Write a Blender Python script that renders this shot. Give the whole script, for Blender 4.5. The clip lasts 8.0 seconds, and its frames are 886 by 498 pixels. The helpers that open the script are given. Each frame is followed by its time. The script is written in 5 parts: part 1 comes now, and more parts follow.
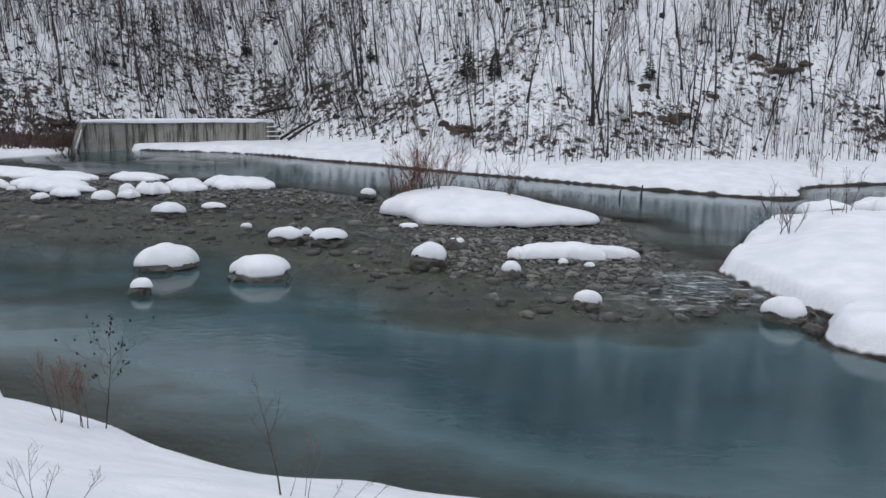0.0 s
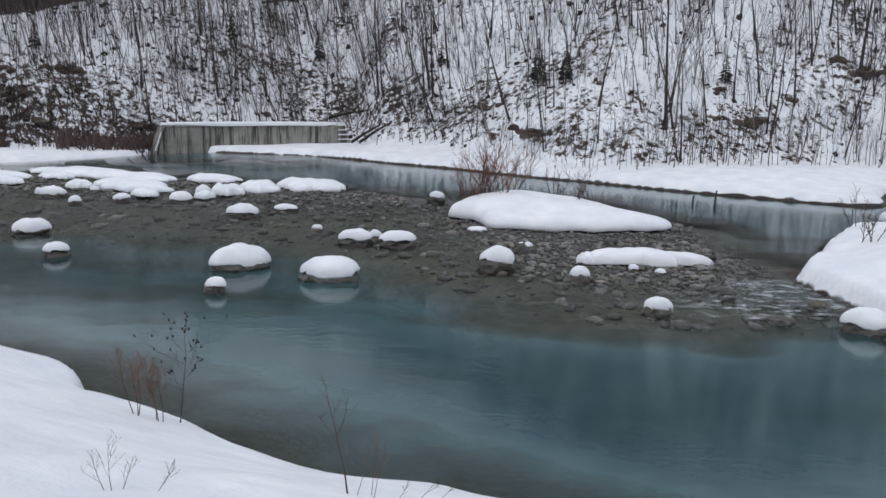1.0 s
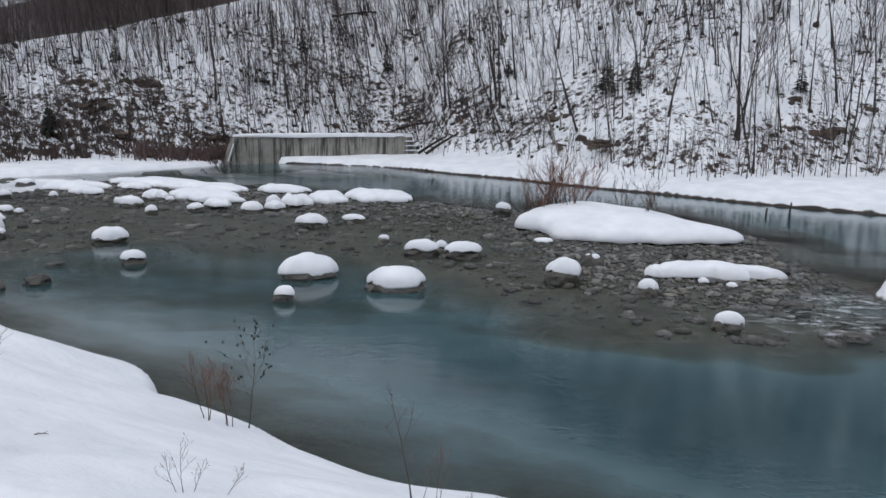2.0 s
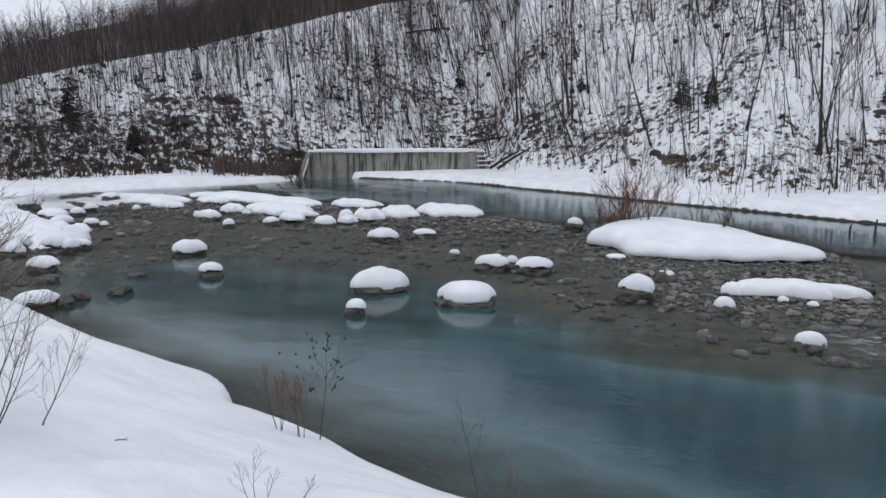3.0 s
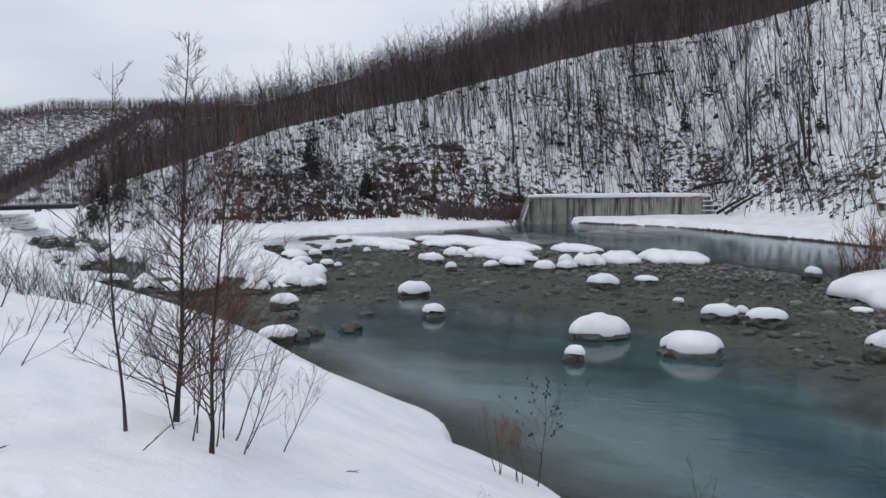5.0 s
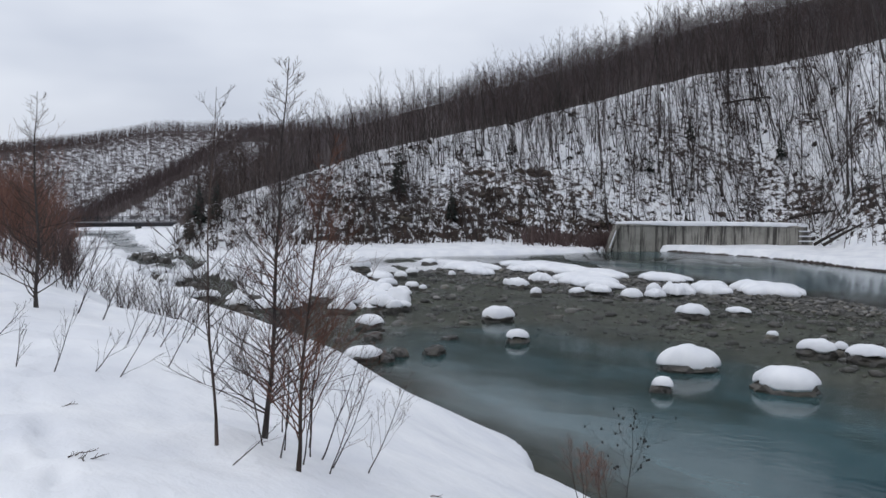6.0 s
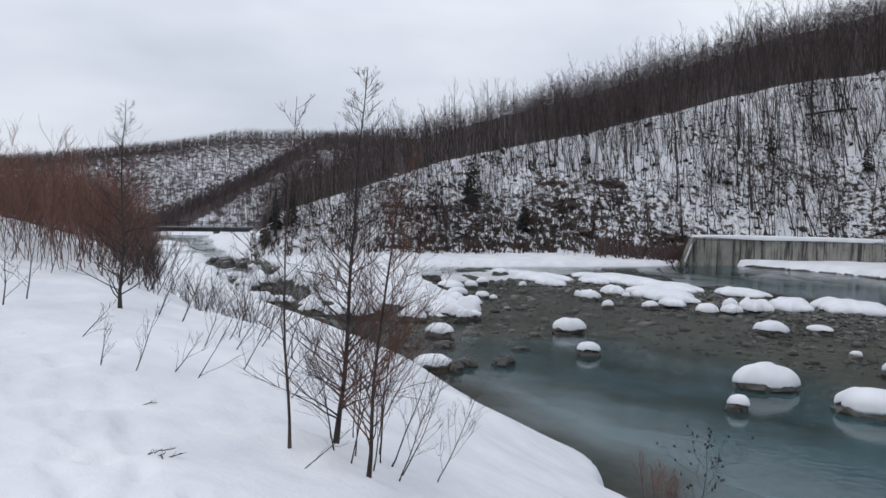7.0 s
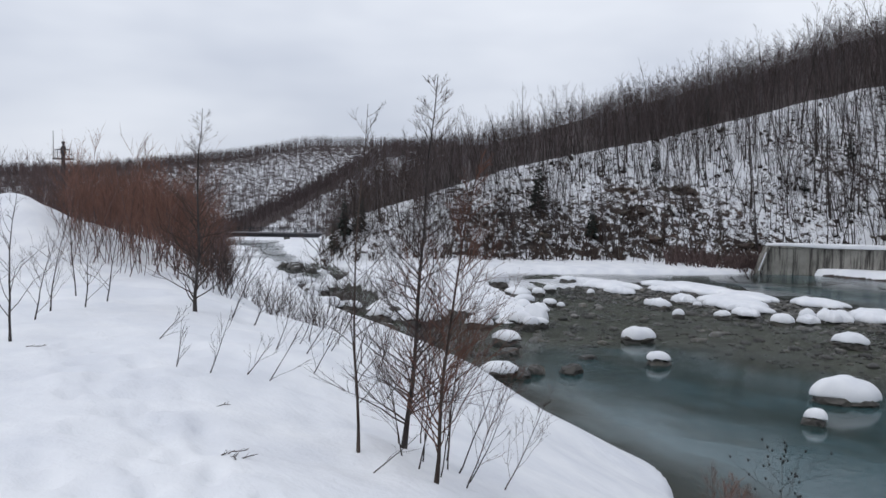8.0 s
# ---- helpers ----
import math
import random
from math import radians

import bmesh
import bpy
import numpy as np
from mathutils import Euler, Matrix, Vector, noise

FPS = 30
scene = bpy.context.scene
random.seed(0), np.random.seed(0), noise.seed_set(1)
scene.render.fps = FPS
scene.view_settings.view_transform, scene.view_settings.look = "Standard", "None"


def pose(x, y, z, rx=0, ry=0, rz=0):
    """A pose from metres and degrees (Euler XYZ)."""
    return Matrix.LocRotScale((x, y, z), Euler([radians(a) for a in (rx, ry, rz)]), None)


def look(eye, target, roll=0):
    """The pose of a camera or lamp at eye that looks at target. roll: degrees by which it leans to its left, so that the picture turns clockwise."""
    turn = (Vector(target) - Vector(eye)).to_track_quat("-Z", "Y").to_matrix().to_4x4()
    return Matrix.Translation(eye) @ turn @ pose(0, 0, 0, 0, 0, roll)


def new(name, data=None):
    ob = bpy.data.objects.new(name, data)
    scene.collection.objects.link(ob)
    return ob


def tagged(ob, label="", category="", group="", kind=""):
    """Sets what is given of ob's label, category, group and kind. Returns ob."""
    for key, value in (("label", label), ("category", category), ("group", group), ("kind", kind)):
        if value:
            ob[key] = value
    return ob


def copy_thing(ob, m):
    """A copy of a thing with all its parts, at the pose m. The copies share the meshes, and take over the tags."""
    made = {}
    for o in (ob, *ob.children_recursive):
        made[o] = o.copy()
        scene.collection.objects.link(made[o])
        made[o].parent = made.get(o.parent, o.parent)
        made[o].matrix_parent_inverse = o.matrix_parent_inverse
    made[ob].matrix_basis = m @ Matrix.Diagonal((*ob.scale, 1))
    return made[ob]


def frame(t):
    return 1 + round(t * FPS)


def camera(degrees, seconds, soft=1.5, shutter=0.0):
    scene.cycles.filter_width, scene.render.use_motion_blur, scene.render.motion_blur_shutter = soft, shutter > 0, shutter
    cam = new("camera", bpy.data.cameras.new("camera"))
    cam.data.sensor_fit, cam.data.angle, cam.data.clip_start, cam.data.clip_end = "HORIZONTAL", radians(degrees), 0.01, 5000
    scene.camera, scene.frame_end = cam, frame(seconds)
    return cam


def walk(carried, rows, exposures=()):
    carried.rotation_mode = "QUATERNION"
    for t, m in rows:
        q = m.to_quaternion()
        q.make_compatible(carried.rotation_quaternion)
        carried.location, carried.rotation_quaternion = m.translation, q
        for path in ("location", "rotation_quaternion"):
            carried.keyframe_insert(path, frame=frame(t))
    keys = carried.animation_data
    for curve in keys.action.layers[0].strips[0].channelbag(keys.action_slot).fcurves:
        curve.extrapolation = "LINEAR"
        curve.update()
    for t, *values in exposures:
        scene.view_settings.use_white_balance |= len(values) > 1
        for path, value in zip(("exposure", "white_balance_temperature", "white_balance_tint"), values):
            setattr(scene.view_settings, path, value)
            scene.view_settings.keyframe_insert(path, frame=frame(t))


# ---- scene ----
# ---- camera: a slow hand-held pan to the left from the bank ----
cam = camera(55.15, 8.0, soft=1.5)
PATH = [
    (0.0, 0.0, 0.0, 4.2, -0.09, -10.98, 1.49),
    (0.5, -0.003, 0.002, 4.199, 2.24, -11.02, 1.48),
    (1.0, -0.006, -0.002, 4.199, 4.58, -10.86, 1.43),
    (1.5, -0.006, -0.009, 4.2, 6.92, -10.62, 1.25),
    (1.7, -0.007, -0.01, 4.2, 7.80, -10.48, 1.18),
    (2.8, -0.010, -0.006, 4.2, 12.88, -9.47, 0.87),
    (3.0, -0.010, -0.006, 4.2, 13.96, -9.30, 0.76),
    (3.5, -0.012, -0.009, 4.2, 16.96, -8.78, 0.41),
    (4.0, -0.021, -0.012, 4.2, 21.60, -7.74, -0.18),
    (4.5, -0.041, -0.010, 4.2, 25.81, -7.03, -0.42),
    (4.7, -0.050, -0.009, 4.2, 27.01, -6.79, -0.36),
    (5.8, -0.093, -0.008, 4.202, 33.34, -5.03, 0.57),
    (6.0, -0.100, -0.008, 4.201, 34.46, -4.75, 0.66),
    (6.5, -0.111, -0.011, 4.2, 37.00, -4.35, 0.94),
    (7.0, -0.116, -0.016, 4.201, 39.26, -4.19, 1.38),
    (7.5, -0.120, -0.021, 4.202, 41.57, -4.05, 1.58),
    (8.0, -0.124, -0.026, 4.203, 43.79, -3.86, 1.43),
]
walk(cam, [(t, pose(x, y, z, 90 + pitch, 0, yaw) @ pose(0, 0, 0, 0, 0, roll)) for t, x, y, z, yaw, pitch, roll in PATH],
     exposures=[(0.0, 0.16), (3.5, 0.16), (4.5, 0.11), (6.0, 0.08), (8.0, 0.06)])

# ---- light: an overcast winter day ----
SUN_EL, SUN_AZ = 62.0, 200.0
world = bpy.data.worlds.new("overcast_sky")
scene.world = world
world.use_nodes = True
wn, wl = world.node_tree.nodes, world.node_tree.links
wn.clear()
w_out = wn.new("ShaderNodeOutputWorld")
w_bg = wn.new("ShaderNodeBackground")
w_sky = wn.new("ShaderNodeTexSky")
w_sky.sky_type, w_sky.sun_disc = "NISHITA", False
w_sky.sun_elevation, w_sky.sun_rotation = radians(SUN_EL), radians(SUN_AZ)
w_dim = wn.new("ShaderNodeMixRGB")
w_dim.blend_type, w_dim.inputs[0].default_value, w_dim.inputs[2].default_value = "MULTIPLY", 1.0, (0.07, 0.07, 0.07, 1)
wl.new(w_sky.outputs[0], w_dim.inputs[1])
w_co = wn.new("ShaderNodeTexCoord")
w_map = wn.new("ShaderNodeMapping")
w_map.inputs["Scale"].default_value = (1.0, 1.0, 3.2)
wl.new(w_co.outputs["Generated"], w_map.inputs[0])
w_noise = wn.new("ShaderNodeTexNoise")
w_noise.inputs["Scale"].default_value, w_noise.inputs["Detail"].default_value = 1.7, 4.0
w_noise.inputs["Roughness"].default_value = 0.5
wl.new(w_map.outputs[0], w_noise.inputs["Vector"])
w_ramp = wn.new("ShaderNodeValToRGB")
w_ramp.color_ramp.elements[0].position, w_ramp.color_ramp.elements[0].color = 0.36, (0.59, 0.64, 0.755, 1)
w_ramp.color_ramp.elements[1].position, w_ramp.color_ramp.elements[1].color = 0.64, (0.90, 0.94, 1.02, 1)
wl.new(w_noise.outputs["Fac"], w_ramp.inputs[0])
w_mix = wn.new("ShaderNodeMixRGB")
w_mix.inputs[0].default_value = 0.88
wl.new(w_dim.outputs[0], w_mix.inputs[1])
wl.new(w_ramp.outputs[0], w_mix.inputs[2])
# the cloud is a little darker and bluer low over the hills
w_sep = wn.new("ShaderNodeSeparateXYZ")
wl.new(w_co.outputs["Generated"], w_sep.inputs[0])
w_low = wn.new("ShaderNodeValToRGB")
w_low.color_ramp.elements[0].position, w_low.color_ramp.elements[0].color = 0.0, (0.87, 0.88, 0.91, 1)
w_low.color_ramp.elements[1].position, w_low.color_ramp.elements[1].color = 0.26, (1.03, 1.03, 1.03, 1)
wl.new(w_sep.outputs[2], w_low.inputs[0])
w_fade = wn.new("ShaderNodeMixRGB")
w_fade.blend_type, w_fade.inputs[0].default_value = "MULTIPLY", 1.0
wl.new(w_mix.outputs[0], w_fade.inputs[1])
wl.new(w_low.outputs[0], w_fade.inputs[2])
wl.new(w_fade.outputs[0], w_bg.inputs[0])
w_bg.inputs[1].default_value = 0.95
wl.new(w_bg.outputs[0], w_out.inputs[0])

sun_data = bpy.data.lights.new("sun", "SUN")
sun_data.energy, sun_data.angle, sun_data.color = 0.58, radians(40), (1.0, 0.985, 0.97)
sun = new("sun", sun_data)
toward_sun = Vector((math.sin(radians(SUN_AZ)) * math.cos(radians(SUN_EL)), math.cos(radians(SUN_AZ)) * math.cos(radians(SUN_EL)), math.sin(radians(SUN_EL))))
sun.matrix_world = look(toward_sun * 100, (0, 0, 0))


# ---- materials ----
def nodes_of(name):
    m = bpy.data.materials.new(name)
    m.use_nodes = True
    nt = m.node_tree
    return m, nt.nodes, nt.links, nt.nodes["Principled BSDF"]


def noise_node(n, l, scale, detail=4.0, rough=0.55, vec=None, stretch=None):
    co = n.new("ShaderNodeNewGeometry").outputs["Position"] if vec is None else vec
    if stretch:
        mp = n.new("ShaderNodeMapping")
        mp.inputs["Scale"].default_value = stretch
        l.new(co, mp.inputs[0])
        co = mp.outputs[0]
    t = n.new("ShaderNodeTexNoise")
    t.inputs["Scale"].default_value, t.inputs["Detail"].default_value, t.inputs["Roughness"].default_value = scale, detail, rough
    l.new(co, t.inputs["Vector"])
    return t.outputs["Fac"]


def ramp(n, l, fac, stops):
    r = n.new("ShaderNodeValToRGB")
    while len(r.color_ramp.elements) < len(stops):
        r.color_ramp.elements.new(0.5)
    for e, (p, c) in zip(r.color_ramp.elements, stops):
        e.position, e.color = p, (*c, 1) if len(c) == 3 else c
    l.new(fac, r.inputs[0])
    return r.outputs[0]


def grey(v):
    return (v, v, v)


def mixed(n, l, fac, a, b, mode="MIX"):
    m = n.new("ShaderNodeMixRGB")
    m.blend_type = mode
    for k, v in enumerate((fac, a, b)):
        if isinstance(v, (int, float)):
            m.inputs[k].default_value = v
        elif isinstance(v, tuple):
            m.inputs[k].default_value = (*v, 1)
        else:
            l.new(v, m.inputs[k])
    return m.outputs[0]


def calc(n, l, op, a, b, clamp=False):
    m = n.new("ShaderNodeMath")
    m.operation, m.use_clamp = op, clamp
    for k, v in enumerate((a, b)):
        if isinstance(v, (int, float)):
            m.inputs[k].default_value = v
        else:
            l.new(v, m.inputs[k])
    return m.outputs[0]


def bumped(n, l, bsdf, height, strength, distance):
    b = n.new("ShaderNodeBump")
    b.inputs["Strength"].default_value, b.inputs["Distance"].default_value = strength, distance
    l.new(height, b.inputs["Height"])
    l.new(b.outputs[0], bsdf.inputs["Normal"])
    return b


SNOW_A, SNOW_B = (0.725, 0.742, 0.78), (0.84, 0.85, 0.868)


def snow_colour(n, l):
    return ramp(n, l, noise_node(n, l, 1.3, 5), [(0.35, SNOW_A), (0.65, SNOW_B)])


def make_snow():
    m, n, l, b = nodes_of("snow")
    l.new(snow_colour(n, l), b.inputs["Base Color"])
    b.inputs["Roughness"].default_value = 0.65
    b.inputs["Specular IOR Level"].default_value = 0.2
    h = mixed(n, l, 0.3, noise_node(n, l, 4, 5), noise_node(n, l, 40, 3))
    bumped(n, l, b, h, 0.4, 0.04)
    return m


def make_rock(name, dark, light):
    m, n, l, b = nodes_of(name)
    oi = n.new("ShaderNodeObjectInfo")
    base = ramp(n, l, noise_node(n, l, 9, 6, 0.65), [(0.3, dark), (0.7, light)])
    c = mixed(n, l, ramp(n, l, noise_node(n, l, 2.2, 3), [(0.45, grey(0)), (0.62, grey(0.5))]), base, (0.075, 0.066, 0.045))
    per = mixed(n, l, 1.0, c, ramp(n, l, oi.outputs["Random"], [(0, grey(0.65)), (1, grey(1.35))]), "MULTIPLY")
    isl = n.new("ShaderNodeNewGeometry")
    per = mixed(n, l, 1.0, per, ramp(n, l, isl.outputs["Random Per Island"], [(0, grey(0.45)), (0.7, grey(1.0)), (1, grey(2.0))]), "MULTIPLY")
    l.new(per, b.inputs["Base Color"])
    b.inputs["Roughness"].default_value = 0.5
    bumped(n, l, b, noise_node(n, l, 28, 6, 0.7), 0.6, 0.02)
    return m


def make_bark(name, dark, light, scale=14.0):
    m, n, l, b = nodes_of(name)
    isl = n.new("ShaderNodeNewGeometry")
    oi = n.new("ShaderNodeObjectInfo")
    c = ramp(n, l, noise_node(n, l, scale, 5, 0.65, stretch=(1, 1, 0.3)), [(0.3, dark), (0.7, light)])
    c = mixed(n, l, 1.0, c, ramp(n, l, isl.outputs["Random Per Island"], [(0, grey(0.7)), (1, grey(1.3))]), "MULTIPLY")
    c = mixed(n, l, 1.0, c, ramp(n, l, oi.outputs["Random"], [(0, grey(0.7)), (1, grey(1.3))]), "MULTIPLY")
    l.new(c, b.inputs["Base Color"])
    b.inputs["Roughness"].default_value = 0.85
    b.inputs["Specular IOR Level"].default_value = 0.2
    bumped(n, l, b, noise_node(n, l, 40, 4), 0.5, 0.01)
    return m


def make_ground():
    """Snow with bare earth and rock where it is steep, brush under the wood, and gravel below the waterline."""
    m, n, l, b = nodes_of("ground")
    geo = n.new("ShaderNodeNewGeometry")
    sep = n.new("ShaderNodeSeparateXYZ")
    l.new(geo.outputs["Position"], sep.inputs[0])
    nrm = n.new("ShaderNodeSeparateXYZ")
    l.new(geo.outputs["True Normal"], nrm.inputs[0])
    snow = snow_colour(n, l)
    earth = ramp(n, l, noise_node(n, l, 1.6, 6, 0.7), [(0.3, (0.022, 0.019, 0.018)), (0.55, (0.055, 0.04, 0.034)), (0.72, (0.12, 0.075, 0.055))])
    at = n.new("ShaderNodeAttribute")
    at.attribute_name = "bare"
    bare_n = calc(n, l, "ADD", at.outputs["Fac"], calc(n, l, "MULTIPLY", calc(n, l, "SUBTRACT", noise_node(n, l, 2.3, 7, 0.78), 0.5), 2.0))
    bare = ramp(n, l, bare_n, [(0.50, grey(0)), (0.58, grey(1))])
    c = mixed(n, l, bare, snow, earth)
    ab = n.new("ShaderNodeAttribute")
    ab.attribute_name = "brush"
    brush_c = ramp(n, l, noise_node(n, l, 2.5, 5, 0.7), [(0.35, (0.045, 0.035, 0.034)), (0.7, (0.10, 0.08, 0.076))])
    c = mixed(n, l, ramp(n, l, calc(n, l, "ADD", ab.outputs["Fac"], calc(n, l, "MULTIPLY", calc(n, l, "SUBTRACT", noise_node(n, l, 0.5, 5, 0.7), 0.5), 0.6)), [(0.45, grey(0)), (0.55, grey(1))]), c, brush_c)
    vor = n.new("ShaderNodeTexVoronoi")
    vor.inputs["Scale"].default_value = 7.0
    l.new(geo.outputs["Position"], vor.inputs["Vector"])
    stones = mixed(n, l, 0.55, ramp(n, l, vor.outputs["Color"], [(0.1, (0.032, 0.034, 0.028)), (0.9, (0.23, 0.228, 0.205))]),
                   ramp(n, l, noise_node(n, l, 1.4, 7, 0.65), [(0.3, (0.034, 0.037, 0.029)), (0.7, (0.17, 0.170, 0.148))]))
    # stones under water carry a pale olive film, those in the air are dark and wet
    au = n.new("ShaderNodeAttribute")
    au.attribute_name = "under"
    stones = mixed(n, l, 1.0, stones, ramp(n, l, au.outputs["Fac"], [(0.47, (0.52, 0.51, 0.52)), (0.56, (0.54, 0.58, 0.49))]), "MULTIPLY")
    aw = n.new("ShaderNodeAttribute")
    aw.attribute_name = "bed"
    c = mixed(n, l, ramp(n, l, aw.outputs["Fac"], [(0.45, grey(0)), (0.55, grey(1))]), c, stones)
    # bank edges: earth colour that also stands in for the undercut's shadow
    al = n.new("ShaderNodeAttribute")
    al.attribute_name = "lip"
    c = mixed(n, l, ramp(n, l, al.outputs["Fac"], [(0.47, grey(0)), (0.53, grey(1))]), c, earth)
    l.new(c, b.inputs["Base Color"])
    b.inputs["Roughness"].default_value = 0.7
    b.inputs["Specular IOR Level"].default_value = 0.2
    h = mixed(n, l, 0.12, noise_node(n, l, 3.0, 5, 0.6), noise_node(n, l, 26, 3))
    bumped(n, l, b, h, 0.55, 0.07)
    return m


def make_water():
    """Clear mountain water: milky turquoise where it is deep, see-through where it is shallow, with a still, slightly ruffled surface."""
    m, n, l, b = nodes_of("water")
    out = n["Material Output"]
    at = n.new("ShaderNodeAttribute")
    at.attribute_name = "depth"
    d = calc(n, l, "ADD", at.outputs["Fac"], calc(n, l, "MULTIPLY", calc(n, l, "SUBTRACT", noise_node(n, l, 0.6, 6, 0.65, stretch=(0.7, 1.3, 1)), 0.5), 0.55))
    # slow swirls of milky water in the pools
    d = calc(n, l, "ADD", d, calc(n, l, "MULTIPLY", calc(n, l, "SUBTRACT", noise_node(n, l, 0.24, 4, 0.6, stretch=(0.8, 1.2, 1)), 0.5), 0.55))
    # last two stops: deep teal, darkened further to paint in the slope's reflection
    col = ramp(n, l, d, [(0.05, (0.036, 0.042, 0.037)), (0.28, (0.033, 0.050, 0.043)), (0.44, (0.034, 0.066, 0.066)), (0.60, (0.047, 0.100, 0.112)), (0.80, (0.020, 0.064, 0.077)), (1.0, (0.009, 0.040, 0.050))])
    l.new(col, b.inputs["Base Color"])
    b.inputs["Roughness"].default_value = 0.10
    b.inputs["IOR"].default_value = 1.333
    l.new(ramp(n, l, d, [(0.0, grey(0.08)), (0.2, grey(0.34)), (0.38, grey(0.62)), (0.60, grey(0.95))]), b.inputs["Alpha"])
    w = mixed(n, l, 0.5, noise_node(n, l, 1.6, 3, 0.5, stretch=(0.7, 1.2, 1)), noise_node(n, l, 7, 3, 0.5, stretch=(0.8, 1.1, 1)))
    ar = n.new("ShaderNodeAttribute")
    ar.attribute_name = "ripple"
    bp = bumped(n, l, b, w, 0.06, 0.09)
    l.new(ar.outputs["Fac"], bp.inputs["Strength"])
    # broken white water over the sill
    foam = calc(n, l, "MULTIPLY", ramp(n, l, noise_node(n, l, 1.9, 9, 0.72, stretch=(1.3, 2.3, 1)), [(0.50, grey(0)), (0.68, grey(0.75))]),
                ramp(n, l, ar.outputs["Fac"], [(0.45, grey(0)), (0.9, grey(1))]))
    fo = n.new("ShaderNodeBsdfDiffuse")
    fo.inputs[0].default_value = (0.7, 0.74, 0.76, 1)
    mx = n.new("ShaderNodeMixShader")
    l.new(foam, mx.inputs[0])
    l.new(b.outputs[0], mx.inputs[1])
    l.new(fo.outputs[0], mx.inputs[2])
    l.new(mx.outputs[0], out.inputs["Surface"])
    return m


def make_concrete():
    m, n, l, b = nodes_of("stained_concrete")
    base = ramp(n, l, noise_node(n, l, 1.2, 6, 0.65), [(0.3, (0.20, 0.192, 0.170)), (0.7, (0.36, 0.345, 0.305))])
    # dark run-off streaks, long in z and narrow along the wall
    st = noise_node(n, l, 3.4, 5, 0.7, stretch=(1.3, 1.0, 0.07))
    streak = ramp(n, l, st, [(0.47, grey(0)), (0.51, grey(0.35)), (0.60, grey(0.95))])
    c = mixed(n, l, streak, base, (0.045, 0.04, 0.036))
    l.new(c, b.inputs["Base Color"])
    b.inputs["Roughness"].default_value = 0.85
    bumped(n, l, b, noise_node(n, l, 25, 5), 0.4, 0.01)
    return m


def make_plain(name, colour, rough=0.6, metal=0.0, var=0.25):
    m, n, l, b = nodes_of(name)
    k = noise_node(n, l, 6, 5)
    l.new(mixed(n, l, 1.0, colour, ramp(n, l, k, [(0.3, grey(1 - var)), (0.7, grey(1 + var))]), "MULTIPLY"), b.inputs["Base Color"])
    b.inputs["Roughness"].default_value, b.inputs["Metallic"].default_value = rough, metal
    return m


SNOW = make_snow()
ROCK = make_rock("river_rock", (0.028, 0.028, 0.028), (0.125, 0.12, 0.11))
BOULDER = make_rock("boulder_rock", (0.020, 0.019, 0.018), (0.10, 0.092, 0.082))
GROUND = make_ground()
WATER = make_water()
CONCRETE = make_concrete()
BARK = make_bark("grey_bark", (0.026, 0.022, 0.021), (0.080, 0.069, 0.066))
BARK_PALE = make_bark("pale_bark", (0.12, 0.11, 0.10), (0.34, 0.32, 0.29))
BARK_BROWN = make_bark("brown_bark", (0.028, 0.021, 0.018), (0.09, 0.066, 0.056))
TWIG = make_bark("twig_bark", (0.030, 0.023, 0.022), (0.082, 0.064, 0.060))
WOOD = make_bark("distant_wood", (0.060, 0.045, 0.045), (0.14, 0.108, 0.107), 2.0)
WOOD_GREY = make_bark("grey_wood", (0.062, 0.057, 0.06), (0.155, 0.14, 0.142), 2.0)
WOOD_DUSK = make_bark("dusky_wood", (0.045, 0.030, 0.028), (0.105, 0.072, 0.066), 2.0)
TWIG_BROWN = make_bark("brown_twig", (0.036, 0.026, 0.022), (0.10, 0.070, 0.058))
TUFT = make_bark("dark_undergrowth", (0.018, 0.016, 0.015), (0.055, 0.045, 0.04))
TWIG_RED = make_bark("red_twig", (0.105, 0.052, 0.039), (0.24, 0.128, 0.094))
TWIG_RUST = make_bark("rust_twig", (0.055, 0.027, 0.021), (0.14, 0.070, 0.050))
TWIG_DUSK = make_bark("dusky_twig", (0.065, 0.045, 0.043), (0.17, 0.12, 0.112))
EARTH = make_rock("bare_earth", (0.012, 0.009, 0.008), (0.055, 0.034, 0.026))
NEEDLE = make_plain("spruce_needles", (0.022, 0.03, 0.024), 0.8, 0, 0.5)
SEED = make_plain("dry_seed", (0.009, 0.007, 0.007), 0.8, 0, 0.3)
STEEL = make_plain("dark_steel", (0.05, 0.05, 0.055), 0.5, 0.6, 0.2)


# ---- small tools ----
def lattice(x, y, seed):
    h = np.sin(x * 127.1 + y * 311.7 + seed * 74.7) * 43758.5453
    return h - np.floor(h)


def vnoise(x, y, seed=0):
    x, y = np.asarray(x, float), np.asarray(y, float)
    xi, yi = np.floor(x), np.floor(y)
    u, v = x - xi, y - yi
    u, v = u * u * (3 - 2 * u), v * v * (3 - 2 * v)
    a, b = lattice(xi, yi, seed), lattice(xi + 1, yi, seed)
    c, d = lattice(xi, yi + 1, seed), lattice(xi + 1, yi + 1, seed)
    return (a * (1 - u) + b * u) * (1 - v) + (c * (1 - u) + d * u) * v


